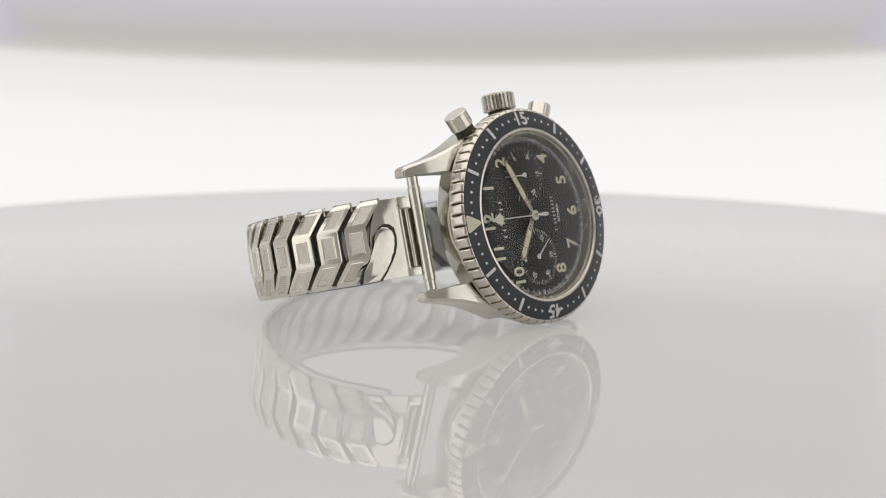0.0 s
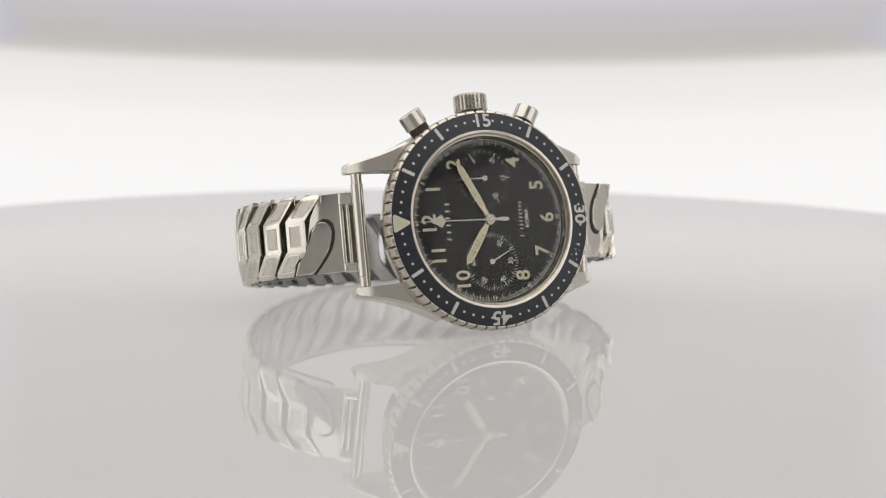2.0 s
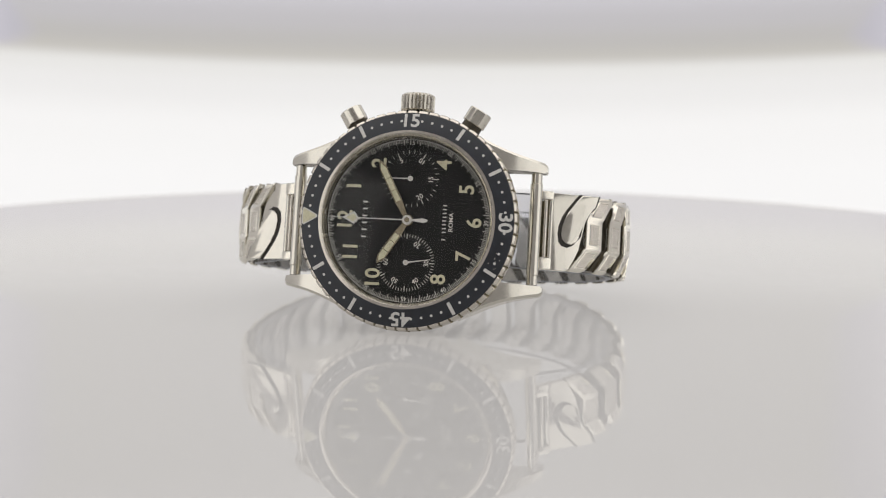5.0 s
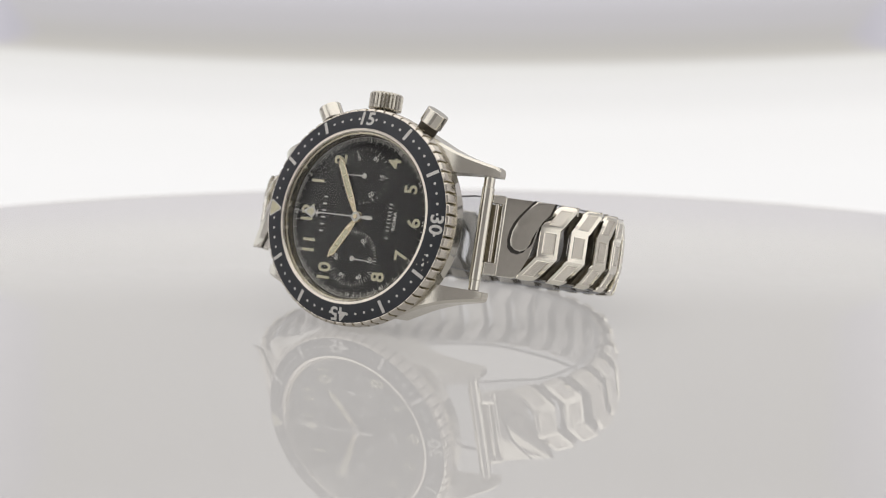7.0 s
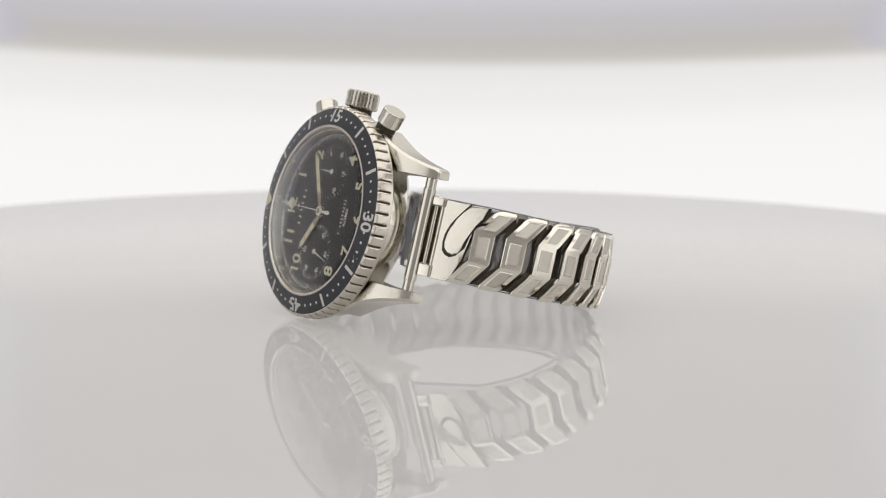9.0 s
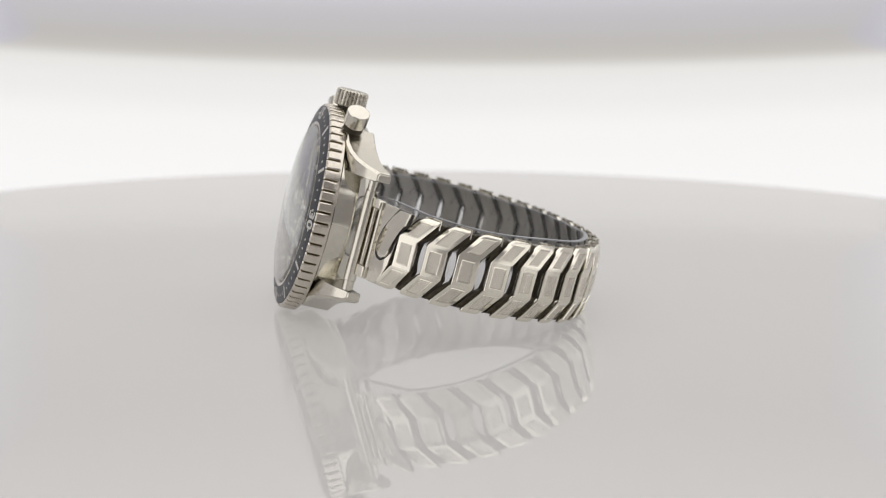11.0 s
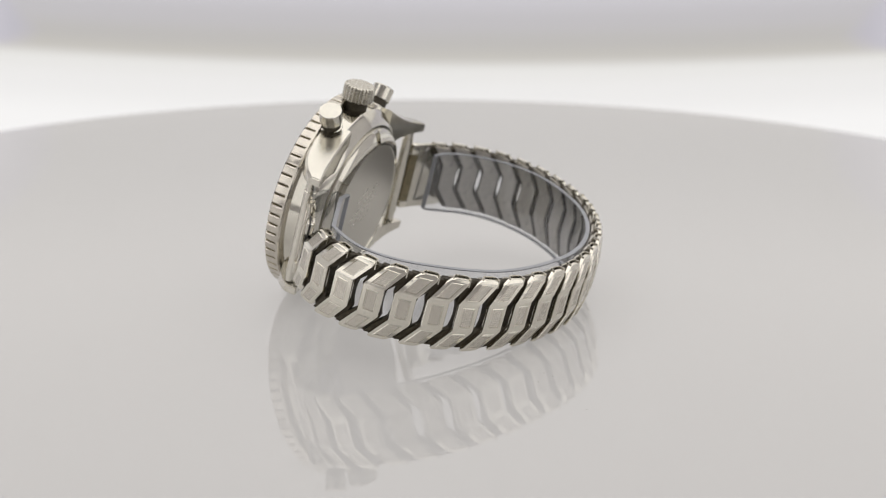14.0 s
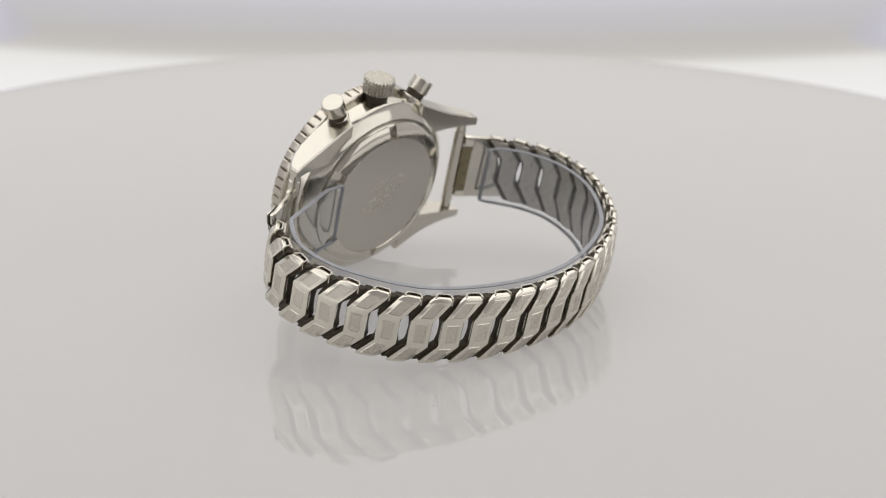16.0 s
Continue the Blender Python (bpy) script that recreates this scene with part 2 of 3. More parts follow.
def box(x0, x1, y0, y1, z0, z1, bevel=0.0, seg=2):
    bm = bmesh.new()
    bmesh.ops.create_cube(bm, size=1)
    for v in bm.verts:
        v.co = (x0 + (v.co.x + 0.5) * (x1 - x0), y0 + (v.co.y + 0.5) * (y1 - y0), z0 + (v.co.z + 0.5) * (z1 - z0))
    if bevel:
        bmesh.ops.bevel(bm, geom=list(bm.edges), offset=bevel, segments=seg, affect="EDGES", profile=0.6)
    return bm


def clock(a, r):
    """(x, z) on the face at a degrees clockwise from twelve."""
    return -r * math.cos(radians(a)), r * math.sin(radians(a))


def face_frame(a, r, y, up):
    """Pose on the face whose local y points along the face angle `up` and local x to its right."""
    x, z = clock(a, r)
    u, w = clock(up, 1.0), clock(up + 90, 1.0)
    m = Matrix(((w[0], u[0], 0, x * MM), (0, 0, -1, y * MM), (w[1], u[1], 0, z * MM), (0, 0, 0, 1)))
    return m


def text_mesh(s, size, material, weight=0.0, depth=0.02, sx=1.0):
    c = bpy.data.curves.new("lettering", "FONT")
    c.body, c.size, c.align_x, c.align_y = s, size, "CENTER", "CENTER"
    c.offset, c.extrude, c.resolution_u = weight, depth, 3
    ob = bpy.data.objects.new("lettering", c)
    scene.collection.objects.link(ob)
    me = bpy.data.meshes.new_from_object(ob.evaluated_get(bpy.context.evaluated_depsgraph_get()))
    bpy.data.objects.remove(ob)
    xs = [v.co.x for v in me.vertices]
    ys = [v.co.y for v in me.vertices]
    mid = ((min(xs) + max(xs)) / 2, (min(ys) + max(ys)) / 2)
    me.transform(Matrix.Scale(MM, 4) @ Matrix.Diagonal((sx, 1, 1, 1)) @ Matrix.Translation((-mid[0], -mid[1], 0)))
    me.materials.clear()
    me.materials.append(material)
    return me


def flat(outline, material, name="mark", depth=0.03):
    """A thin printed or applied shape in local x, y, raised along local z."""
    bm = bmesh.new()
    lo = [bm.verts.new((x, y, 0)) for x, y in outline]
    hi = [bm.verts.new((x, y, depth)) for x, y in outline]
    n = len(outline)
    bm.faces.new(hi)
    for i in range(n):
        bm.faces.new((lo[i], lo[(i + 1) % n], hi[(i + 1) % n], hi[i]))
    return finish(name, bm, material, 0)


# ---- setting ----
def room():
    def slab(name, x0, x1, y0, y1, z0, z1, material, label):
        me = finish(name, box(x0, x1, y0, y1, z0, z1), material, 0, 1)
        return tagged(new(name, me), label, kind="structure")
    # unseen floor, ceiling, side and front walls, added for bounce light and reflections
    slab("floor", -1.0, 1.0, -1.0, 1.0, -0.32, -0.30, M_WALL, "pale grey floor under the studio turntable")
    slab("ceiling", -1.0, 1.0, -1.0, 1.0, 0.80, 0.82, M_WALL, "pale grey studio ceiling with soft light")
    slab("wall_left", -1.02, -1.0, -1.0, 1.0, -0.32, 0.82, M_WALL, "plain pale grey studio side wall")
    slab("wall_right", 1.0, 1.02, -1.0, 1.0, -0.32, 0.82, M_WALL, "plain pale grey studio side wall")
    slab("wall_front", -1.0, 1.0, -1.02, -1.0, -0.32, 0.82, M_FRONT, "unseen grey wall facing the backdrop, darkened to dim reflections")
    slab("wall_back", -1.0, 1.0, 0.80, 0.82, -0.32, 0.82, M_WALL, "plain pale grey wall behind the glow backdrop")
    slab("light_panel", -0.9, 0.9, 0.60, 0.61, -0.29, 0.79, M_GLOW, "back wall with painted emission glow and a grey soft strip")


room()


# ---- turntable ----
R_PLATE = 206.0


def turntable():
    root = tagged(new("turntable"), "round glossy white acrylic turntable plate, glowing by emission", "turntable")
    t = 5.0
    prof = [(0, 0), (R_PLATE - 18, 0), (R_PLATE - 12, 0), (R_PLATE - 8, -0.12), (R_PLATE - 5, -0.45), (R_PLATE - 2.5, -1.1), (R_PLATE - 0.8, -2.1), (R_PLATE, -3.2), (R_PLATE, -t + 1), (R_PLATE - 1, -t), (0, -t)]
    bm = lathe(prof, 256, False)
    bmesh.ops.rotate(bm, verts=bm.verts, cent=(0, 0, 0), matrix=Matrix.Rotation(radians(90), 3, "X"))
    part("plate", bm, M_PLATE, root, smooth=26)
    hub = tube(45, 26, 48, 2.0)
    bmesh.ops.translate(hub, verts=hub.verts, vec=(0, 0, -t - 26))
    part("hub", hub, M_SATIN, root, "round steel hub under the plate")
    rnd = random.Random(4)
    for x, y, r in ((35, 36, 0.16), (44, 48.5, 0.13), (31, 37.5, 0.12), (30, 35.4, 0.1), (-38, 21, 0.1), (52, -8, 0.1)):
        d = bmesh.new()
        bmesh.ops.create_icosphere(d, subdivisions=1, radius=r)
        for v in d.verts:
            v.co = Vector((x, y, 0.04)) + Vector((v.co.x * rnd.uniform(.7, 1.5), v.co.y * rnd.uniform(.5, 1.0), abs(v.co.z) * 0.4))
        part("dust_speck", d, M_SPECK, root, "tiny dark dust speck")
    return root


TURNTABLE = turntable()


def pedestal():
    bm = lathe([(0, -0.040), (0.050, -0.040), (0.055, -0.046), (0.055, -0.288), (0.11, -0.292), (0.11, -0.2995), (0, -0.2995)], 64, False)
    bmesh.ops.rotate(bm, verts=bm.verts, cent=(0, 0, 0), matrix=Matrix.Rotation(radians(90), 3, "X"))
    ob = new("pedestal", finish("pedestal", bm, M_WALL, 25, 1))
    return tagged(ob, "plain pale grey round pedestal under the turntable", "pedestal", kind="structure")


pedestal()


# ---- wristwatch, built in its own space: x to six o'clock, y to the back, z to three o'clock; millimetres ----
WATCH = tagged(new("wristwatch"), "steel chronograph wristwatch with black dial, lying sideways on the turntable", "wristwatch")


def arc(cx, cy, r, a0, a1, n):
    return [(cx + r * math.cos(radians(a0 + (a1 - a0) * i / n)), cy + r * math.sin(radians(a0 + (a1 - a0) * i / n))) for i in range(n + 1)]


def case_parts():
    body = lathe([(16.0, 2.3), (20.0, 2.3), (20.0, 3.0), (20.3, 3.2), (20.3, 7.6), (20.0, 8.1), (18.0, 9.9), (17.6, 10.1), (16.0, 10.1)], 128)
    case = part("case", body, M_POLISH, WATCH, "polished steel watch case", smooth=20)
    back = lathe([(16.9, 9.8), (16.9, 10.45), (13.85, 10.9), (13.85, 11.85), (0, 11.85), (0, 9.8)], 128, False)
    cb = part("case_back", back, M_BRUSH, WATCH, "brushed screw-down steel case back")
    # sloped polished ring with six key slots sunk into it
    full = [(16.95, 10.45), (16.55, 11.05), (16.1, 11.3), (14.3, 12.02), (13.9, 12.05), (13.8, 11.8)]
    sunk = [(16.95, 10.45), (16.55, 10.75), (16.1, 10.8), (14.3, 11.0), (13.9, 11.0), (13.8, 11.0)]
    turns = []
    for i in range(6):
        mid = 60 * i + 90
        turns += [(mid - 3.6, full), (mid - 3.55, sunk), (mid, sunk), (mid + 3.55, sunk), (mid + 3.6, full)]
        turns += [(mid + 3.6 + 52.8 * k / 20, full) for k in range(1, 20)]
    bm = bmesh.new()
    rings = [[bm.verts.new((r * math.cos(radians(a)), y, r * math.sin(radians(a)))) for r, y in prof] for a, prof in turns]
    for p, q in zip(rings, rings[1:] + rings[:1]):
        for j in range(len(full) - 1):
            bm.faces.new((p[j], p[j + 1], q[j + 1], q[j]))
    part("polished_rim", bm, M_POLISH, cb, "polished ring with six key slots")
    rnd = random.Random(2)
    # worn engraving: rows of short bars that cannot be read
    for row, (zz, wid, n) in enumerate(((3.2, 5, 4), (0.9, 13, 11), (-1.0, 11, 9), (-3.2, 4, 3))):
        bm = bmesh.new()
        for k in range(n):
            x = -wid / 2 + wid * (k + 0.5) / n
            c = box(x - 0.32 * wid / n, x + 0.3 * wid / n, 11.835, 11.862, -0.42, 0.42)
            for v in c.verts:
                v.co.z = v.co.z * rnd.uniform(0.7, 1.0)
            me = bpy.data.meshes.new("tmp")
            c.to_mesh(me)
            c.free()
            bm.from_mesh(me)
            bpy.data.meshes.remove(me)
        bmesh.ops.translate(bm, verts=bm.verts, vec=(0, 0, zz))
        bmesh.ops.rotate(bm, verts=bm.verts, cent=(0, 0, 0), matrix=Matrix.Rotation(radians(31), 3, "Y"))
        part("engraved_line", bm, M_CROWN, cb, "faint worn engraving", smooth=0)
    # lugs: lofted sections (x, inner z, outer z, front y, back y)
    sec = [(10.0, 10.2, 18.7, 3.3, 9.4), (13.0, 10.5, 17.3, 3.4, 9.5), (15.5, 10.8, 16.1, 3.6, 9.7), (18.0, 11.0, 15.1, 4.2, 10.0), (20.5, 11.1, 14.3, 5.1, 10.4), (22.5, 11.15, 13.8, 6.2, 10.8), (24.2, 11.15, 13.4, 7.4, 11.3), (25.2, 11.15, 13.2, 8.4, 11.6), (25.9, 11.2, 12.8, 9.1, 11.8)]
    for sx in (1, -1):
        for sz in (1, -1):
            bm = bmesh.new()
            rows = []
            for x, za, zb, ya, yb in sec:
                rows.append([bm.verts.new((sx * x, y, sz * z)) for z, y in ((za, ya + 0.1), (zb - 0.5, ya), (zb, ya + 0.5), (zb, yb - 0.3), (zb - 0.3, yb), (za, yb))])
            for p, q in zip(rows, rows[1:]):
                for j in range(6):
                    bm.faces.new((p[j], p[(j + 1) % 6], q[(j + 1) % 6], q[j]))
            bm.faces.new(rows[0])
            cap = bm.faces.new(rows[-1])
            bmesh.ops.bevel(bm, geom=list(cap.edges), offset=0.2, segments=2, affect="EDGES")
            part("lug", bm, M_SATIN, case, smooth=28)
    # spring bars
    for sx in (1, -1):
        bm = bmesh.new()
        prof = [(0, -11.6), (0.7, -11.6), (0.7, -11.1), (1.1, -11.0), (1.1, -9.1), (1.25, -9.0), (1.25, 9.0), (1.1, 9.1), (1.1, 11.0), (0.7, 11.1), (0.7, 11.6), (0, 11.6)]
        bm = lathe(prof, 24, False)
        bmesh.ops.rotate(bm, verts=bm.verts, cent=(0, 0, 0), matrix=Matrix.Rotation(radians(90), 3, "X"))
        bmesh.ops.translate(bm, verts=bm.verts, vec=(sx * 23.9, 9.2, 0))
        part("spring_bar", bm, M_POLISH, WATCH, "polished steel spring bar")
    return case


CASE = case_parts()


def crown_and_pushers():
    # fluted crown
    bm = bmesh.new()
    teeth, r0, r1 = 26, 3.05, 3.35
    n = teeth * 6
    lev = [(21.9, 0.86), (22.1, 0.97), (22.2, 1.0), (24.9, 1.0), (25.2, 0.97), (25.45, 0.86)]
    rings = []
    for z, k in lev:
        ring = []
        for i in range(n):
            ph = (i % 6)
            r = (r1 if ph in (0, 1, 2) else r0 if ph in (4,) else (r0 + r1) / 2) * k
            if k < 0.9:
                r = r0 * 0.93
            a = math.tau * i / n
            ring.append(bm.verts.new((r * math.cos(a), r * math.sin(a), z)))
        rings.append(ring)
    for p, q in zip(rings, rings[1:]):
        for i in range(n):
            bm.faces.new((p[i], p[(i + 1) % n], q[(i + 1) % n], q[i]))
    bm.faces.new(rings[0][::-1])
    bm.faces.new(rings[-1])
    bmesh.ops.translate(bm, verts=bm.verts, vec=(0, CROWN_Y, 0))
    part("crown", bm, M_CROWN, WATCH, "fluted steel winding crown", smooth=16)
    st = tube(2.4, 3.8, 32, 0.1)
    bmesh.ops.translate(st, verts=st.verts, vec=(0, CROWN_Y, 18.9))
    part("crown_stem", st, M_GRIME_SHADE, WATCH, "dark crown stem")
    for a in (58.3, 119.6):
        turn = Matrix.Rotation(radians(a - 90), 4, "Y")
        cap = tube(2.35, 3.1, 40, 0.2)
        bmesh.ops.translate(cap, verts=cap.verts, vec=(0, CROWN_Y, 22.7))
        p = part("pusher", cap, M_POLISH, WATCH, "polished steel chronograph pusher", turn, smooth=15)
        s1 = tube(2.0, 4.4, 32, 0.1)
        bmesh.ops.translate(s1, verts=s1.verts, vec=(0, CROWN_Y, 18.9))
        part("pusher_stem", s1, M_GRIME_SHADE, p, "dark pusher stem")
        s2 = tube(2.35, 3.2, 32, 0.3)
        bmesh.ops.translate(s2, verts=s2.verts, vec=(0, CROWN_Y, 18.2))
        part("pusher_collar", s2, M_SATIN, p, smooth=15)


CROWN_Y = 4.8
crown_and_pushers()


def bezel_parts():
    # toothed ring
    bm = bmesh.new()
    teeth, per = 62, 10
    n = teeth * per
    prof = [(16.7, 1.3, 0), (16.7, -0.45, 0), (16.95, -0.66, 0), (17.35, -0.62, 0), (20.9, 0.2, 0), (21.1, 0.24, 0.5), (21.45, 0.5, 1), (21.6, 0.85, 1), (21.6, 2.75, 1), (21.6, 3.0, 0), (21.6, 3.45, 0), (21.3, 3.7, 0), (19.0, 3.6, 0)]
    rings = []
    for i in range(n):
        ph = i % per
        cut = 0.5 if ph == 0 else 0.12 if ph in (1, 9) else 0.0
        a = math.tau * (i + 0.5) / n
        rings.append([bm.verts.new(((r - cut * c) * math.cos(a), y, (r - cut * c) * math.sin(a))) for r, y, c in prof])
    for i in range(n):
        p, q = rings[i], rings[(i + 1) % n]
        for j in range(len(prof) - 1):
            fc = bm.faces.new((p[j], p[j + 1], q[j + 1], q[j]))
            fc.material_index = 1 if i % per in (0, 9) and 6 <= j <= 8 else 0
    bezel = part("bezel", bm, M_DIRTY, WATCH, "toothed steel rotating bezel with grime in its notches", smooth=25)
    bezel.data.materials.append(M_TARNISH_SHADE)
    ins = lathe([(17.45, -0.66), (20.82, 0.12), (20.98, 0.2), (20.85, 0.28), (17.42, -0.55)], 160)
    insert = part("bezel_insert", ins, M_INSERT, bezel, "blue-black bezel insert")

    slope = math.degrees(math.atan2(0.78, 3.37))

    def on_insert(a, r, up):
        y = -0.66 + (r - 17.45) * 0.78 / 3.37 - 0.012
        x, z = clock(a, r)
        m = face_frame(a, 0, 0, a)
        m = Matrix.Translation((x * MM, y * MM, z * MM)) @ m @ Matrix.Rotation(radians(-slope), 4, "X")
        return m
    bar = flat([(-0.33, -1.3), (0.33, -1.3), (0.33, 1.3), (-0.33, 1.3)], M_MARK, "minute_bar")
    dot = flat([(0.26 * math.cos(math.tau * k / 14), 0.26 * math.sin(math.tau * k / 14)) for k in range(14)], M_MARK, "minute_dot")
    tri = flat([(-1.45, 1.15), (-1.2, 1.35), (1.2, 1.35), (1.45, 1.15), (0.2, -1.35), (-0.2, -1.35)], M_LUME, "zero_triangle")
    edge = flat([(-1.75, 1.2), (-1.4, 1.55), (1.4, 1.55), (1.75, 1.2), (0.25, -1.7), (-0.25, -1.7)], M_MARK, "triangle_frame", 0.02)
    for k in range(60):
        if k == 0:
            piece("triangle_frame", edge, bezel, "", on_insert(0, 19.3, 0))
            m = on_insert(0, 19.3, 0)
            piece("zero_triangle", tri, bezel, "cream lume triangle", m @ Matrix.Translation((0, 0, 0.00002)))
        elif k in (15, 30, 45):
            piece("bezel_numeral", text_mesh(str(k), 3.75, M_MARK, 0.08, 0.02, 1.05), bezel, "", on_insert(6 * k, 19.4, 0))
        elif k % 5 == 0:
            piece("minute_bar", bar, bezel, "", on_insert(6 * k, 19.45, 0))
        else:
            piece("minute_dot", dot, bezel, "", on_insert(6 * k, 19.35, 0))
    # small chips on the insert near the 34 minute mark
    rnd = random.Random(9)
    for k in range(9):
        a = 202 + rnd.uniform(-5, 5)
        chip = flat([(rnd.uniform(0.05, 0.16) * math.cos(q), rnd.uniform(0.05, 0.16) * math.sin(q)) for q in (0, 1.2, 2.3, 3.4, 4.6, 5.5)], M_SATIN, "paint_chip", 0.01)
        piece("paint_chip", chip, bezel, "", on_insert(a, rnd.uniform(18.2, 20.0), 0))


bezel_parts()


def dial_parts():
    Y = 1.5
    ring = lathe([(16.15, 2.0), (16.25, 0.7), (16.4, 0.2), (16.69, 0.15), (16.69, 2.1), (16.15, 2.1)], 128)
    part("rehaut_ring", ring, M_FLANGE, WATCH, "warm steel inner flange ring")
    dial = part("dial", lathe([(0, Y), (15.75, Y), (15.75, Y + 0.4), (0, Y + 0.4)], 96, False), M_DIAL, WATCH, "matte black chronograph dial")
    P = Y - 0.03
    # fifth-of-a-second track
    bm = bmesh.new()
    for k in range(300):
        a = k * 1.2
        if min(a % 30, 30 - a % 30) < 2.9:
            continue
        ln = 1.05 if k % 5 == 0 else 0.62
        wd = 0.065 if k % 5 == 0 else 0.042
        m = face_frame(a, 15.35 - ln / 2, P, a)
        for sgn in (0,):
            vs = [bm.verts.new(m @ Vector((dx * MM, dy * MM, 0)) / MM) for dx, dy in ((-wd, -ln / 2), (wd, -ln / 2), (wd, ln / 2), (-wd, ln / 2))]
            bm.faces.new(vs)
    part("seconds_track", bm, M_PRINT, dial, smooth=0)
    tr = lathe([(15.36, P), (15.44, P), (15.44, P + 0.008), (15.36, P + 0.008)], 128)
    part("track_ring", tr, M_PRINT, dial)
    for k in range(5, 61, 5):
        a = 6 * k
        up = a if (a <= 100 or a >= 260) else a + 180
        piece("track_numeral", text_mesh(str(k), 1.2, M_PRINT, 0.012, 0.005, 0.95), dial, "", face_frame(a, 14.8, P, up))
    # cream hour numerals, upright to twelve
    for h in (12, 1, 2, 4, 5, 6, 7, 8, 10, 11):
        r = 12.25 if h == 12 else 12.5
        piece("hour_numeral", text_mesh(str(h), 3.95, M_LUME, 0.07, 0.05, 1.0), dial, "cream lume hour numeral", face_frame(30 * h, r, P, 0))
    # subdials
    for a, count, longs, labels in ((90, 30, 5, (5, 10, 15, 20)), (270, 60, 5, (20, 30, 40, 50, 60))):
        cx, cz = clock(a, 7.95)
        dish = lathe([(0, P - 0.005), (5.7, P - 0.005), (5.75, P + 0.01), (0, P + 0.01)], 64, False)
        bmesh.ops.translate(dish, verts=dish.verts, vec=(cx, 0, cz))
        sub = part("subdial", dish, M_DIAL, dial, "black recessed subdial")
        bm = bmesh.new()
        for k in range(count):
            b = 360 * k / count
            ln, wd = (1.0, 0.07) if k % longs == 0 else (0.62, 0.045)
            m = Matrix.Translation((cx * MM, 0, cz * MM)) @ face_frame(b, 5.45 - ln / 2, P - 0.02, b)
            vs = [bm.verts.new(m @ Vector((dx * MM, dy * MM, 0)) / MM) for dx, dy in ((-wd, -ln / 2), (wd, -ln / 2), (wd, ln / 2), (-wd, ln / 2))]
            bm.faces.new(vs)
        part("subdial_track", bm, M_PRINT, dial, smooth=0)
        for lab in labels:
            b = 360 * lab / count
            up = b if (b % 360 <= 100 or b % 360 >= 260) else b + 180
            m = Matrix.Translation((cx * MM, 0, cz * MM)) @ face_frame(b, 3.9, P - 0.02, up)
            piece("subdial_numeral", text_mesh(str(lab), 1.3, M_PRINT, 0.012, 0.005), dial, "", m)
    # maker and retailer lines as plain bars, letter by letter
    def bars(n, r_from_six, pitch, h, w, z0):
        for k in range(n):
            z = z0 + (k - (n - 1) / 2) * pitch
            m = flat([(-w / 2, -h / 2), (w / 2, -h / 2), (w / 2, h / 2), (-w / 2, h / 2)], M_PRINT, "letter_bar", 0.008)
            mm = face_frame(0, 0, P, 0)
            mm.translation = Vector((r_from_six * MM, P * MM, z * MM))
            piece("letter_bar", m, dial, "", mm)
    bars(6, -8.35, 1.32, 0.95, 0.26, 0.0)
    bars(1, 6.9, 0.72, 0.75, 0.2, -3.35)
    bars(8, 6.9, 0.72, 0.75, 0.2, 0.55)
    piece("town_name", text_mesh("ROMA", 1.12, M_PRINT, 0.014, 0.006, 1.12), dial, "", face_frame(180, 8.15, P, 0))
    star = []
    for k in range(8):
        r = 0.85 if k % 2 == 0 else 0.24
        star.append((r * math.sin(math.tau * k / 8), r * math.cos(math.tau * k / 8)))
    m = face_frame(0, 9.9, P, 0)
    piece("star_mark", flat(star, M_PRINT, "star_mark", 0.012), dial, "small white star mark", m)
    return dial


DIAL = dial_parts()


def hand(name, outline, y, material, angle, label, depth=0.12):
    me = flat(outline, material, name, depth)
    return piece(name, me, WATCH, label, face_frame(0, 0, y, angle))


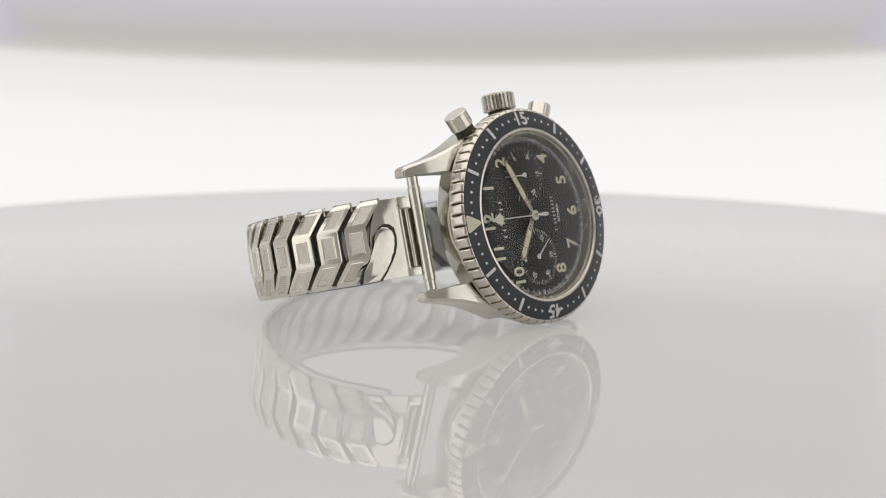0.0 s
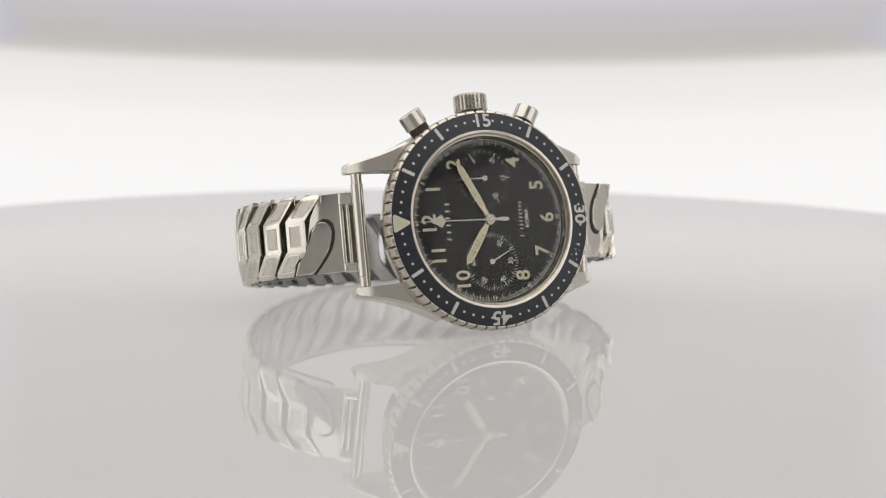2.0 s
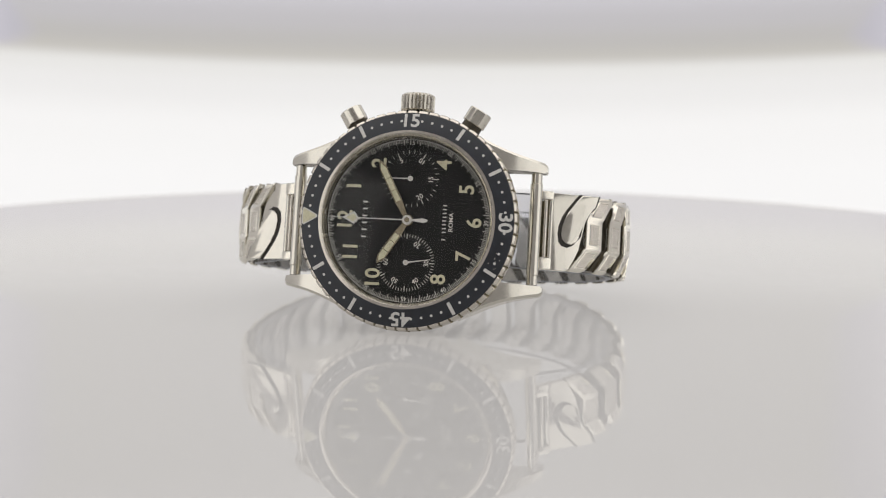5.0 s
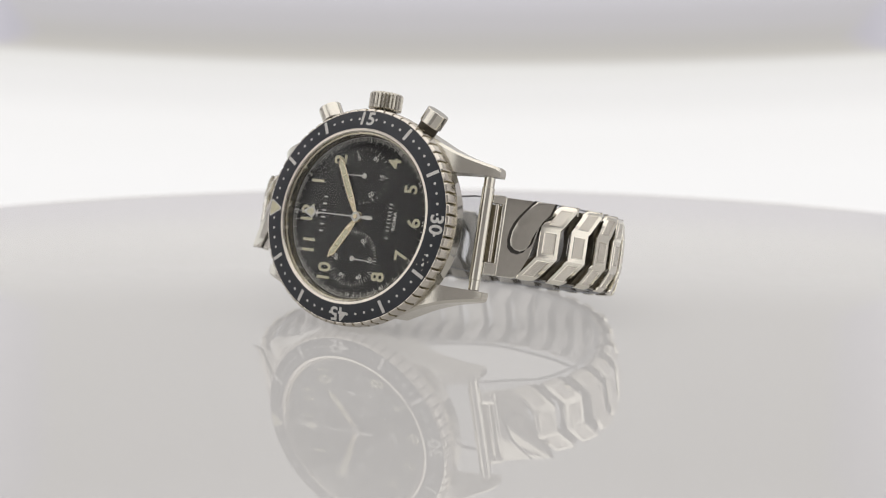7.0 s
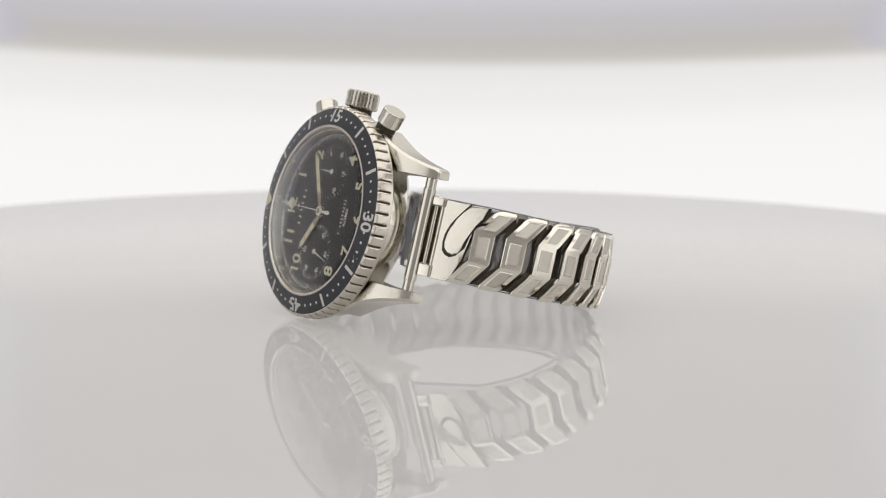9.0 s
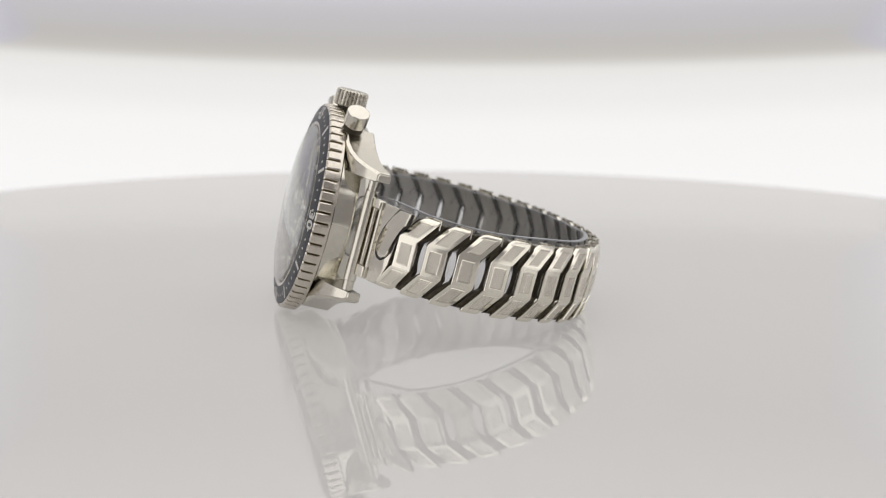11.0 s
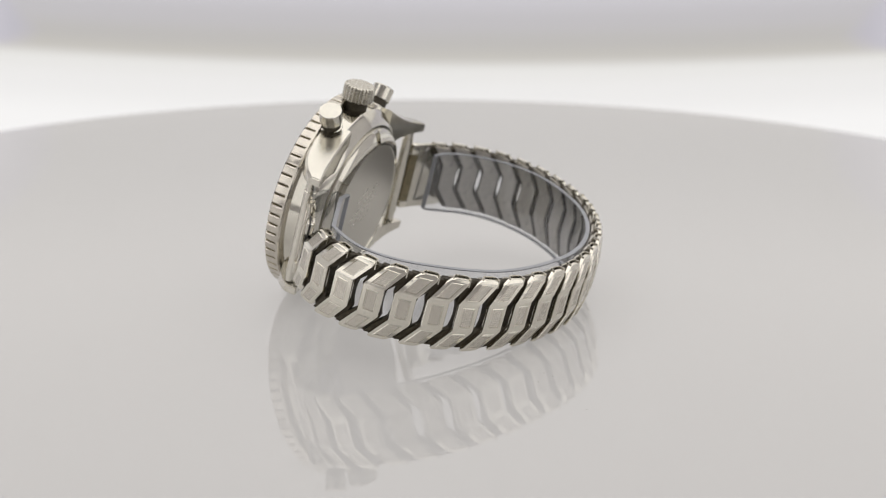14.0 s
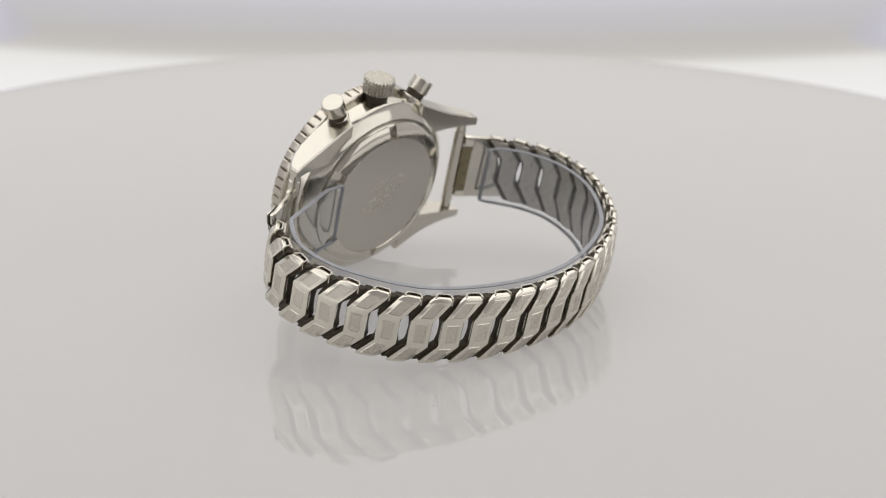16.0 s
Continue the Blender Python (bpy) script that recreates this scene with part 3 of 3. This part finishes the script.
def place_pointers():
    pencil = lambda L, w, b: [(-b, 0.9), (-w, L * 0.32), (-w, L * 0.86), (0, L), (w, L * 0.86), (w, L * 0.32), (b, 0.9)]
    hh = hand("hour_hand", pencil(10.4, 0.80, 0.45), 1.0, M_HANDM, 303.5, "nickel hour hand with cream lume")
    piece("lume", flat([(-0.52, 3.4), (-0.58, 8.6), (0, 9.7), (0.58, 8.6), (0.52, 3.4)], M_LUME, "lume", 0.16), hh)
    mh = hand("minute_hand", pencil(13.3, 0.74, 0.42), 0.65, M_HANDM, 62.0, "nickel minute hand with cream lume")
    piece("lume", flat([(-0.46, 4.2), (-0.52, 11.3), (0, 12.5), (0.52, 11.3), (0.46, 4.2)], M_LUME, "lume", 0.16), mh)
    for h_, ys in ((hh, (5.0, 7.2)), (mh, (6.4, 9.0))):
        for y_ in ys:
            piece("bridge", flat([(-0.6, y_), (0.6, y_), (0.6, y_ + 0.14), (-0.6, y_ + 0.14)], M_HANDM, "bridge", 0.18), h_)
    ch = hand("chronograph_hand", [(-0.12, 0.7), (-0.07, 15.1), (0.07, 15.1), (0.12, 0.7), (0.16, -1.0), (0.42, -3.0), (0.3, -3.8), (0, -4.1), (-0.3, -3.8), (-0.42, -3.0), (-0.16, -1.0)], 0.3, M_MARK, 0.4, "white chronograph seconds hand with lume arrow", 0.08)
    piece("arrow", flat([(-1.25, 10.5), (0, 12.9), (1.25, 10.5), (0, 9.6)], M_MARK, "arrow", 0.10), ch)
    piece("arrow_lume", flat([(-0.82, 10.6), (0, 12.1), (0.82, 10.6), (0, 10.0)], M_LUME, "arrow_lume", 0.13), ch)
    for r, y0, y1, m_ in ((1.15, 1.0, 0.75, M_HANDM), (0.9, 0.7, 0.35, M_HANDM), (0.95, 0.35, 0.1, M_MARK), (0.5, 0.1, -0.05, M_HANDM)):
        part("hand_hub", lathe([(0, y0), (r, y0), (r, y1 + 0.06), (r - 0.06, y1), (0, y1)], 32, False), m_, WATCH)
    for a, ang, nm, lab in ((90, 0, "minute_counter_hand", "white thirty-minute counter hand"), (270, 0, "small_seconds_hand", "white running seconds hand")):
        cx, cz = clock(a, 7.95 * WIDEN)
        ring_ = [(0.52 * math.sin(math.tau * k / 20), 0.52 * math.cos(math.tau * k / 20)) for k in range(20)]
        ob = piece(nm, flat([(-0.14, 0.3), (-0.06, 4.9), (0.06, 4.9), (0.14, 0.3)], M_MARK, nm, 0.06), WATCH, lab)
        piece("boss", flat(ring_, M_MARK, "boss", 0.1), ob)
        piece("pin", flat([(x * 0.45, y * 0.45) for x, y in ring_], M_INNER, "pin", 0.14), ob)
        m = face_frame(0, 0, 1.25, ang)
        m.translation = Vector((cx * MM, 1.25 * MM, cz * MM))
        ob.matrix_basis = m
        if a == 270:
            sec = ob
    return sec


WIDEN = 1.035
SMALL_SECONDS = place_pointers()
FORWARD, DEEP = -0.15, 0.25


def crystal():
    cap = [0.0, 0.12, 0.25, 0.38, 0.5, 0.62, 0.72, 0.82, 0.9, 0.96, 1.0]
    out = [(16.68, 0.1), (16.68, -0.7), (16.5, -1.05)] + [(16.3 * k, -1.12 - 1.5 * (1 - k * k)) for k in cap[::-1]]
    inn = [(16.0 * k, -0.62 - 1.5 * (1 - k * k)) for k in cap] + [(16.25, -0.45), (16.3, 0.1)]
    out[-1] = (0, out[-1][1])
    inn[0] = (0, inn[0][1])
    ob = part("crystal", lathe(out + inn, 128, False), M_CRYSTAL, WATCH, "domed clear acrylic crystal", smooth=40)
    ob.visible_shadow = False


crystal()


# depth of the bezel and crystal on the case, and of the dial and pointers in the bezel
FRONT = ("bezel", "rehaut_ring", "dial", "crystal", "hour_hand", "minute_hand", "chronograph_hand", "hand_hub", "minute_counter_hand", "small_seconds_hand")
for ob in WATCH.children:
    if ob.name.split(".")[0] in FRONT:
        base = ob.name.split(".")[0]
        back = 0.0 if base in ("bezel", "rehaut_ring", "crystal") else DEEP
        ob.matrix_basis = Matrix.Translation((0, (FORWARD + back) * MM, 0)) @ ob.matrix_basis
        if base == "dial":
            ob.matrix_basis = ob.matrix_basis @ Matrix.Diagonal((WIDEN, 1, WIDEN, 1))


# ---- bracelet ----
HALF = [(23.9, 9.2), (30.9, 12.6), (36.9, 18.4), (40.3, 25.0), (40.9, 31.0), (39.8, 37.5), (37.4, 43.0), (33.7, 48.5), (28.0, 54.0), (19.6, 58.7), (10.2, 61.7), (0.0, 62.7)]


def band_path():
    pts = HALF + [(-x, y) for x, y in HALF[-2::-1]]
    ext = [(2 * pts[0][0] - pts[1][0], 2 * pts[0][1] - pts[1][1])] + pts + [(2 * pts[-1][0] - pts[-2][0], 2 * pts[-1][1] - pts[-2][1])]
    out = []
    for i in range(1, len(ext) - 2):
        p0, p1, p2, p3 = (np.array(ext[i + d], float) for d in (-1, 0, 1, 2))
        for k in range(24):
            t = k / 24
            out.append(0.5 * (2 * p1 + (p2 - p0) * t + (2 * p0 - 5 * p1 + 4 * p2 - p3) * t * t + (3 * p1 - p0 - 3 * p2 + p3) * t ** 3))
    out.append(np.array(pts[-1], float))
    out = np.array(out)
    s = np.concatenate([[0], np.cumsum(np.hypot(*np.diff(out, axis=0).T))])
    return out, s


PATH_XY, PATH_S = band_path()
LENGTH = float(PATH_S[-1])


def on_band(s, inward=0.0):
    x, y = np.interp(s, PATH_S, PATH_XY[:, 0]), np.interp(s, PATH_S, PATH_XY[:, 1])
    d = 1.5
    tx = np.interp(s + d, PATH_S, PATH_XY[:, 0]) - np.interp(s - d, PATH_S, PATH_XY[:, 0])
    ty = np.interp(s + d, PATH_S, PATH_XY[:, 1]) - np.interp(s - d, PATH_S, PATH_XY[:, 1])
    n = math.hypot(tx, ty)
    tx, ty = tx / n, ty / n
    ix, iy = -ty, tx
    return Matrix(((tx, ix, 0, (x + ix * inward) * MM), (ty, iy, 0, (y + iy * inward) * MM), (0, 0, 1, 0.75 * math.sin(math.pi * min(max(s / LENGTH, 0), 1)) ** 2 * MM), (0, 0, 0, 1)))


ZS, US, DS = (-7.7, -2.8, 2.8, 7.7), (-3.6, 0.0, 0.0, 3.6), (1.0, 0.0, 0.0, 1.0)


def strip_solid(zs, us, ds, hw, y0, thick, bevel):
    """A cranked plate: rows at heights zs, shifted by us, set back by ds, half as wide as hw."""
    bm = bmesh.new()
    hw = hw if isinstance(hw, (tuple, list)) else [hw] * len(zs)
    f = [[bm.verts.new((u + sg * w, y0 + d, z)) for sg in (-1, 1)] for z, u, d, w in zip(zs, us, ds, hw)]
    g = [[bm.verts.new((u + sg * w, y0 + d + thick, z)) for sg in (-1, 1)] for z, u, d, w in zip(zs, us, ds, hw)]
    for a, b in zip(range(len(zs)), range(1, len(zs))):
        bm.faces.new((f[a][0], f[a][1], f[b][1], f[b][0]))
        bm.faces.new((g[a][0], g[b][0], g[b][1], g[a][1]))
        bm.faces.new((f[a][0], f[b][0], g[b][0], g[a][0]))
        bm.faces.new((f[a][1], g[a][1], g[b][1], f[b][1]))
    bm.faces.new((f[0][0], g[0][0], g[0][1], f[0][1]))
    bm.faces.new((f[-1][0], f[-1][1], g[-1][1], g[-1][0]))
    bmesh.ops.recalc_face_normals(bm, faces=bm.faces)
    if bevel:
        es = [e for e in bm.edges if len(e.link_faces) == 2 and e.calc_face_angle(0) > radians(50)]
        bmesh.ops.bevel(bm, geom=es, offset=bevel, segments=2, affect="EDGES", profile=0.6)
    return bm


def link_solid():
    """The outer link: a cranked plate with rounded corners and soft edges."""
    zs = (-7.7, -7.45, -6.9, -2.8, 2.8, 6.9, 7.45, 7.7)
    us = [float(np.interp(z, ZS, US)) for z in zs]
    ds = [float(np.interp(z, ZS, DS)) + (0.25 if abs(z) > 7.6 else 0.06 if abs(z) > 7.3 else 0) for z in zs]
    hw = (1.5, 1.88, 2.15, 2.15, 2.15, 2.15, 1.88, 1.5)
    bm = strip_solid(zs, us, ds, hw, 0.0, 0.95, 0.0)
    es = [e for e in bm.edges if len(e.link_faces) == 2 and e.calc_face_angle(0) > radians(50) and abs(e.verts[0].co.y - e.verts[1].co.y) < 0.7]
    bmesh.ops.bevel(bm, geom=es, offset=0.34, segments=3, affect="EDGES", profile=0.55, clamp_overlap=True)
    return bm


def pad_mesh(z0, z1, hw):
    """A knurled panel in a shallow frame on one facet of a link, between heights z0 and z1."""
    bm = bmesh.new()
    uv = bm.loops.layers.uv.new("UVMap")
    mid = [(z, float(np.interp(z, ZS, US)), float(np.interp(z, ZS, DS))) for z in (z0, z1)]
    lo = [bm.verts.new((u + sg * hw, d + 0.01, z)) for z, u, d in mid for sg in (-1, 1)]
    k = 0.10
    hi = []
    for (z, u, d), zz in zip(mid, (z0 + k, z1 - k)):
        for sg in (-1, 1):
            hi.append(bm.verts.new((float(np.interp(zz, ZS, US)) + sg * (hw - k), float(np.interp(zz, ZS, DS)) - 0.07, zz)))
    top = bm.faces.new((hi[0], hi[1], hi[3], hi[2]))
    for a, b in ((0, 1), (1, 3), (3, 2), (2, 0)):
        bm.faces.new((lo[a], lo[b], hi[b], hi[a]))
    for fc in bm.faces:
        for lp in fc.loops:
            c = lp.vert.co
            lp[uv].uv = (c.x - float(np.interp(c.z, ZS, US)) + 0.18, c.z)
    return finish("pad", bm, M_PAD, 0)


def frame_mesh(z0, z1, hw, t=0.2, up=0.085):
    """The raised rim round a knurled panel."""
    bm = bmesh.new()

    def ring(grow, lift):
        out = []
        for z, sg in ((z0 - grow, -1), (z0 - grow, 1), (z1 + grow, 1), (z1 + grow, -1)):
            out.append(bm.verts.new((float(np.interp(z, ZS, US)) + sg * (hw + grow), float(np.interp(z, ZS, DS)) - lift, z)))
        return out
    rs = [ring(0.0, -0.02), ring(0.0, up * 0.8), ring(t * 0.4, up), ring(t, -0.02)]
    for a, b in zip(rs, rs[1:]):
        for i in range(4):
            bm.faces.new((a[i], a[(i + 1) % 4], b[(i + 1) % 4], b[i]))
    return finish("pad_frame", bm, M_LINK, 0)


def end_piece(turn):
    """Hinged end of the bracelet: tube on the spring bar, plate and rounded hook."""
    root = new("end_link")
    root.parent = WATCH
    base = on_band(5.5)
    org = on_band(0.0)
    frame_ = base.copy()
    frame_.translation = org.translation
    root.matrix_basis = turn @ frame_
    tagged(root, "polished end link with rounded hook")
    plate = prism([(3.5, -7.7), (7.2, -7.7), (8.0, -7.0), (9.7, -3.2), (10.3, 0), (11.2, 4.5), (12.4, 7.7), (3.5, 7.7)], 0.3, 1.4, 0.18)
    part("plate", plate, M_POLISH, root)
    # backing added between the knuckles, coloured dark like the shade of an open slot
    part("hinge_gap", box(0.9, 3.4, 0.75, 1.25, -5.2, 6.0), M_TARNISH_SHADE, root, "brown backing painted as the hinge gap's shade", smooth=0)
    tb = tube(0.6, 15.2, 24, 0.1)
    bmesh.ops.translate(tb, verts=tb.verts, vec=(3.5, 0.75, -7.6))
    part("hinge_tube", tb, M_POLISH, root, "polished rolled plate edge")
    for z0, z1 in ((6.2, 7.9), (-7.7, -5.3)):
        kb = box(1.2, 3.7, -0.3, 1.3, z0, z1, 0.3)
        part("knuckle", kb, M_LINK, root)
    pin = tube(0.46, 11.4, 12, 0.05)
    bmesh.ops.translate(pin, verts=pin.verts, vec=(2.2, 0.2, -5.3))
    part("hinge_pin", pin, M_DIRTY, root, "tarnished hinge pin")
    left = [(9.8, 7.7), (8.4, 6.0), (7.2, 4.4), (6.3, 2.9), (5.75, 1.3), (5.55, -0.3), (5.8, -1.4), (6.6, -2.2), (7.75, -2.45), (8.9, -1.9)]
    right = [(9.55, -0.7), (10.2, 2.2), (11.1, 4.0), (12.6, 5.2), (13.4, 7.7)]
    part("hook", prism(left + right, -0.2, 1.2, 0.3), M_POLISH, root, "polished rounded hook")
    # thin black sheet round the hook, its colour standing for the groove's shade
    groove = [(x - 0.55, z - (0.55 if z < -1 else -0.05)) for x, z in left] + [(x + 0.35, z) for x, z in right]
    part("groove", prism(groove, 0.2, 0.6), M_GROOVE_SHADE, root, "dark sheet painted as groove shade round the hook", smooth=0)
    return root


def sleeve_solid():
    """The folded end of a link's inner sleeve: a thin bent strip, hollow towards the outer plate."""
    bm = bmesh.new()
    outer = [(-1.8, 1.35), (-1.6, 2.1), (-1.15, 2.75), (1.15, 2.75), (1.6, 2.1), (1.8, 1.35)]
    inner = [(-1.52, 1.35), (-1.36, 1.98), (-1.02, 2.47), (1.02, 2.47), (1.36, 1.98), (1.52, 1.35)]
    rows = [[bm.verts.new((x, y, z)) for x, y in outer + inner[::-1]] for z in (-0.9, 0.9)]
    k = len(outer)
    n = 2 * k
    for i in range(n):
        bm.faces.new((rows[0][i], rows[0][(i + 1) % n], rows[1][(i + 1) % n], rows[1][i]))
    for r in rows:
        for i in range(k - 1):
            bm.faces.new((r[i], r[i + 1], r[n - 2 - i], r[n - 1 - i]))
    return bm


def bracelet():
    link_me = finish("link", link_solid(), M_LINK)
    # the core swells towards both ends, so that lens-shaped holes stay open between neighbours
    zs = (-7.1, -5.2, -4.4, -3.6, -2.8, -1.5, 0.0, 1.5, 2.8, 3.6, 4.4, 5.2, 7.1)
    hw = (3.0, 3.05, 3.0, 2.75, 2.45, 2.15, 2.05, 2.15, 2.45, 2.75, 3.0, 3.05, 3.0)
    us = [float(np.interp(z, (-7.1, -2.8, 2.8, 7.1), (-3.2, 0.0, 0.0, 3.2))) for z in zs]
    ds = [float(np.interp(z, (-7.1, -2.8, 2.8, 7.1), (0.9, 0.0, 0.0, 0.9))) for z in zs]
    # the core's dark colour holds grime and the shade in the gaps between links
    core_me = finish("link_core", strip_solid(zs, us, ds, hw, 0.95, 1.3, 0.0), M_GRIME_SHADE)
    inner_me = finish("inner_plate", strip_solid((-7.3, -2.8, 2.8, 7.3), (-3.3, 0.0, 0.0, 3.3), (0.5, 0.0, 0.0, 0.5), 1.78, 2.35, 0.45, 0.12), M_INNER)
    sleeve_me = finish("sleeve", sleeve_solid(), M_CROWN)
    pads = [(pad_mesh(z0, z1, hw), frame_mesh(z0, z1, hw)) for z0, z1, hw in ((-6.75, -3.75, 1.12), (-1.95, 1.95, 1.12), (3.75, 6.75, 1.12))]
    turn = Matrix.Rotation(radians(180), 4, "Y")
    end_piece(Matrix.Identity(4))
    end_piece(turn)
    # outer links, looser towards six o'clock and closer towards twelve
    ss = [FIRST + PITCH_A * k for k in range(15)]
    ss += [ss[-1] + (LENGTH - LAST - ss[-1]) * (k + 1) / 11 for k in range(11)]
    for s in ss:
        ob = piece("link", link_me, WATCH, "", on_band(s, -0.35))
        for pm, fm in pads:
            piece("pad", pm, ob, "knurled panel")
            piece("pad_frame", fm, ob)
        piece("link_core", core_me, ob, "link core, dark with grime and painted gap shade")
        piece("inner_plate", inner_me, ob, "dull inner plate")
        piece("sleeve", sleeve_me, ob, "folded steel sleeve", Matrix.Translation((3.7 * MM, 0, 7.05 * MM)))


FIRST, LAST, PITCH_A = 13.2, 12.9, 6.25
bracelet()


# ---- clear plastic strip inside the bracelet ----
def liner():
    pts = [(14.0, 12.9), (18.5, 13.3), (23.5, 15.2)]
    for s in np.linspace(14.0, LENGTH - 6.5, 64):
        p = on_band(float(s), 3.3).translation / MM
        pts.append((p.x, p.y))
    bm = bmesh.new()
    th = 0.85
    rows = []
    for i, (x, y) in enumerate(pts):
        a, b = pts[max(0, i - 1)], pts[min(len(pts) - 1, i + 1)]
        tx, ty = b[0] - a[0], b[1] - a[1]
        n = math.hypot(tx, ty)
        ix, iy = -ty / n, tx / n
        k = min(i, len(pts) - 1 - i)
        trim = (0.0 if k > 2 else (0.7, 0.2, 0.1)[k])
        along = i / (len(pts) - 1)
        rise = 0.75 * math.sin(math.pi * along) ** 2
        lo, hi = -7.3 + rise + trim - 0.5 * along ** 4, 7.7 + rise - trim + 0.12 * math.sin(i * 0.5) - 1.4 * along ** 2 + 0.6 * math.sin(math.pi * min(1, along * 1.6)) ** 2
        lo = max(lo, (0.253 * y - 21.6) / 0.967)
        rows.append([bm.verts.new((x + ix * d, y + iy * d, z)) for d, z in ((0, lo), (0, hi), (th, hi), (th, lo))])
    rims = []
    for low, top in ((0, 1), (3, 2)):
        rims.append([[r[low].co.copy() if low == 0 else r[1].co.copy(), r[3].co.copy() if low == 0 else r[2].co.copy()] for r in rows])
    for p, q in zip(rows, rows[1:]):
        for j in range(4):
            bm.faces.new((p[j], p[(j + 1) % 4], q[(j + 1) % 4], q[j]))
    bm.faces.new(rows[0])
    bm.faces.new(rows[-1][::-1])
    ob = part("plastic_liner", bm, M_LINER, None, smooth=40)
    ob.visible_shadow = False
    for rim, step in zip(rims, (-0.2, 0.2)):
        eb = bmesh.new()
        er = [[eb.verts.new(c) for c in (a, b, b + Vector((0, 0, step)), a + Vector((0, 0, step)))] for a, b in rim]
        for p, q in zip(er, er[1:]):
            for j in range(4):
                eb.faces.new((p[j], p[(j + 1) % 4], q[(j + 1) % 4], q[j]))
        eb.faces.new(er[0])
        eb.faces.new(er[-1][::-1])
        part("edge", eb, M_EDGE, ob, "grey frosted cut edge", smooth=40)
    for x, y, lo, hi in ((pts[0][0], pts[0][1], -6.6, 7.0), (pts[-1][0], pts[-1][1], -7.1, 5.6)):
        part("edge", box(x - 0.12, x + 0.12, y, y + th, lo, hi), M_EDGE, ob, "grey frosted cut edge", smooth=0)
    return tagged(ob, "clear flexible plastic strip lining the inside of the bracelet", "plastic strip")


LINER = liner()


# ---- keyed turning: the plate turns steadily and, late in the clip, tips towards the camera ----
PIVOT = Matrix.Translation((0, -0.00119, 0.01219))
TIP = ((0.0, 0.0), (9.8, 0.0), (10.2, 0.17), (10.6, 0.80), (11.0, 1.66), (11.5, 2.71), (12.0, 3.79), (12.5, 4.85), (13.0, 5.95), (13.5, 7.09), (14.0, 8.22), (14.5, 9.35), (15.0, 10.49), (15.5, 11.60), (16.0, 12.65))
REST = pose(-0.000577, -0.028174, 0.02195) @ pose(0, 0, 0, -14.645, 0, 0) @ pose(0, 0, 0, 0, 0.43, 0)


def plate_pose(t):
    tip = float(np.interp(t, [a for a, b in TIP], [b for a, b in TIP]))
    return PIVOT @ pose(0, 0, 0, tip, 0, 0) @ PIVOT.inverted() @ pose(0, 0, 0, 0, 0, 47.48 - 11.442 * t)


def motions():
    times = [i * 0.25 for i in range(65)]
    walk(TURNTABLE, [(t, plate_pose(t)) for t in times])
    walk(WATCH, [(t, plate_pose(t) @ REST) for t in times])
    walk(LINER, [(t, plate_pose(t) @ REST) for t in times])
    cx, cz = clock(270, 7.95 * WIDEN)
    rows = []
    for t in times:
        m = face_frame(0, 0, 1.25, 162.0 + 6.0 * (t - 3.5))
        m.translation = Vector((cx * MM, (1.25 + FORWARD + DEEP) * MM, cz * MM))
        rows.append((t, m))
    walk(SMALL_SECONDS, rows)


motions()
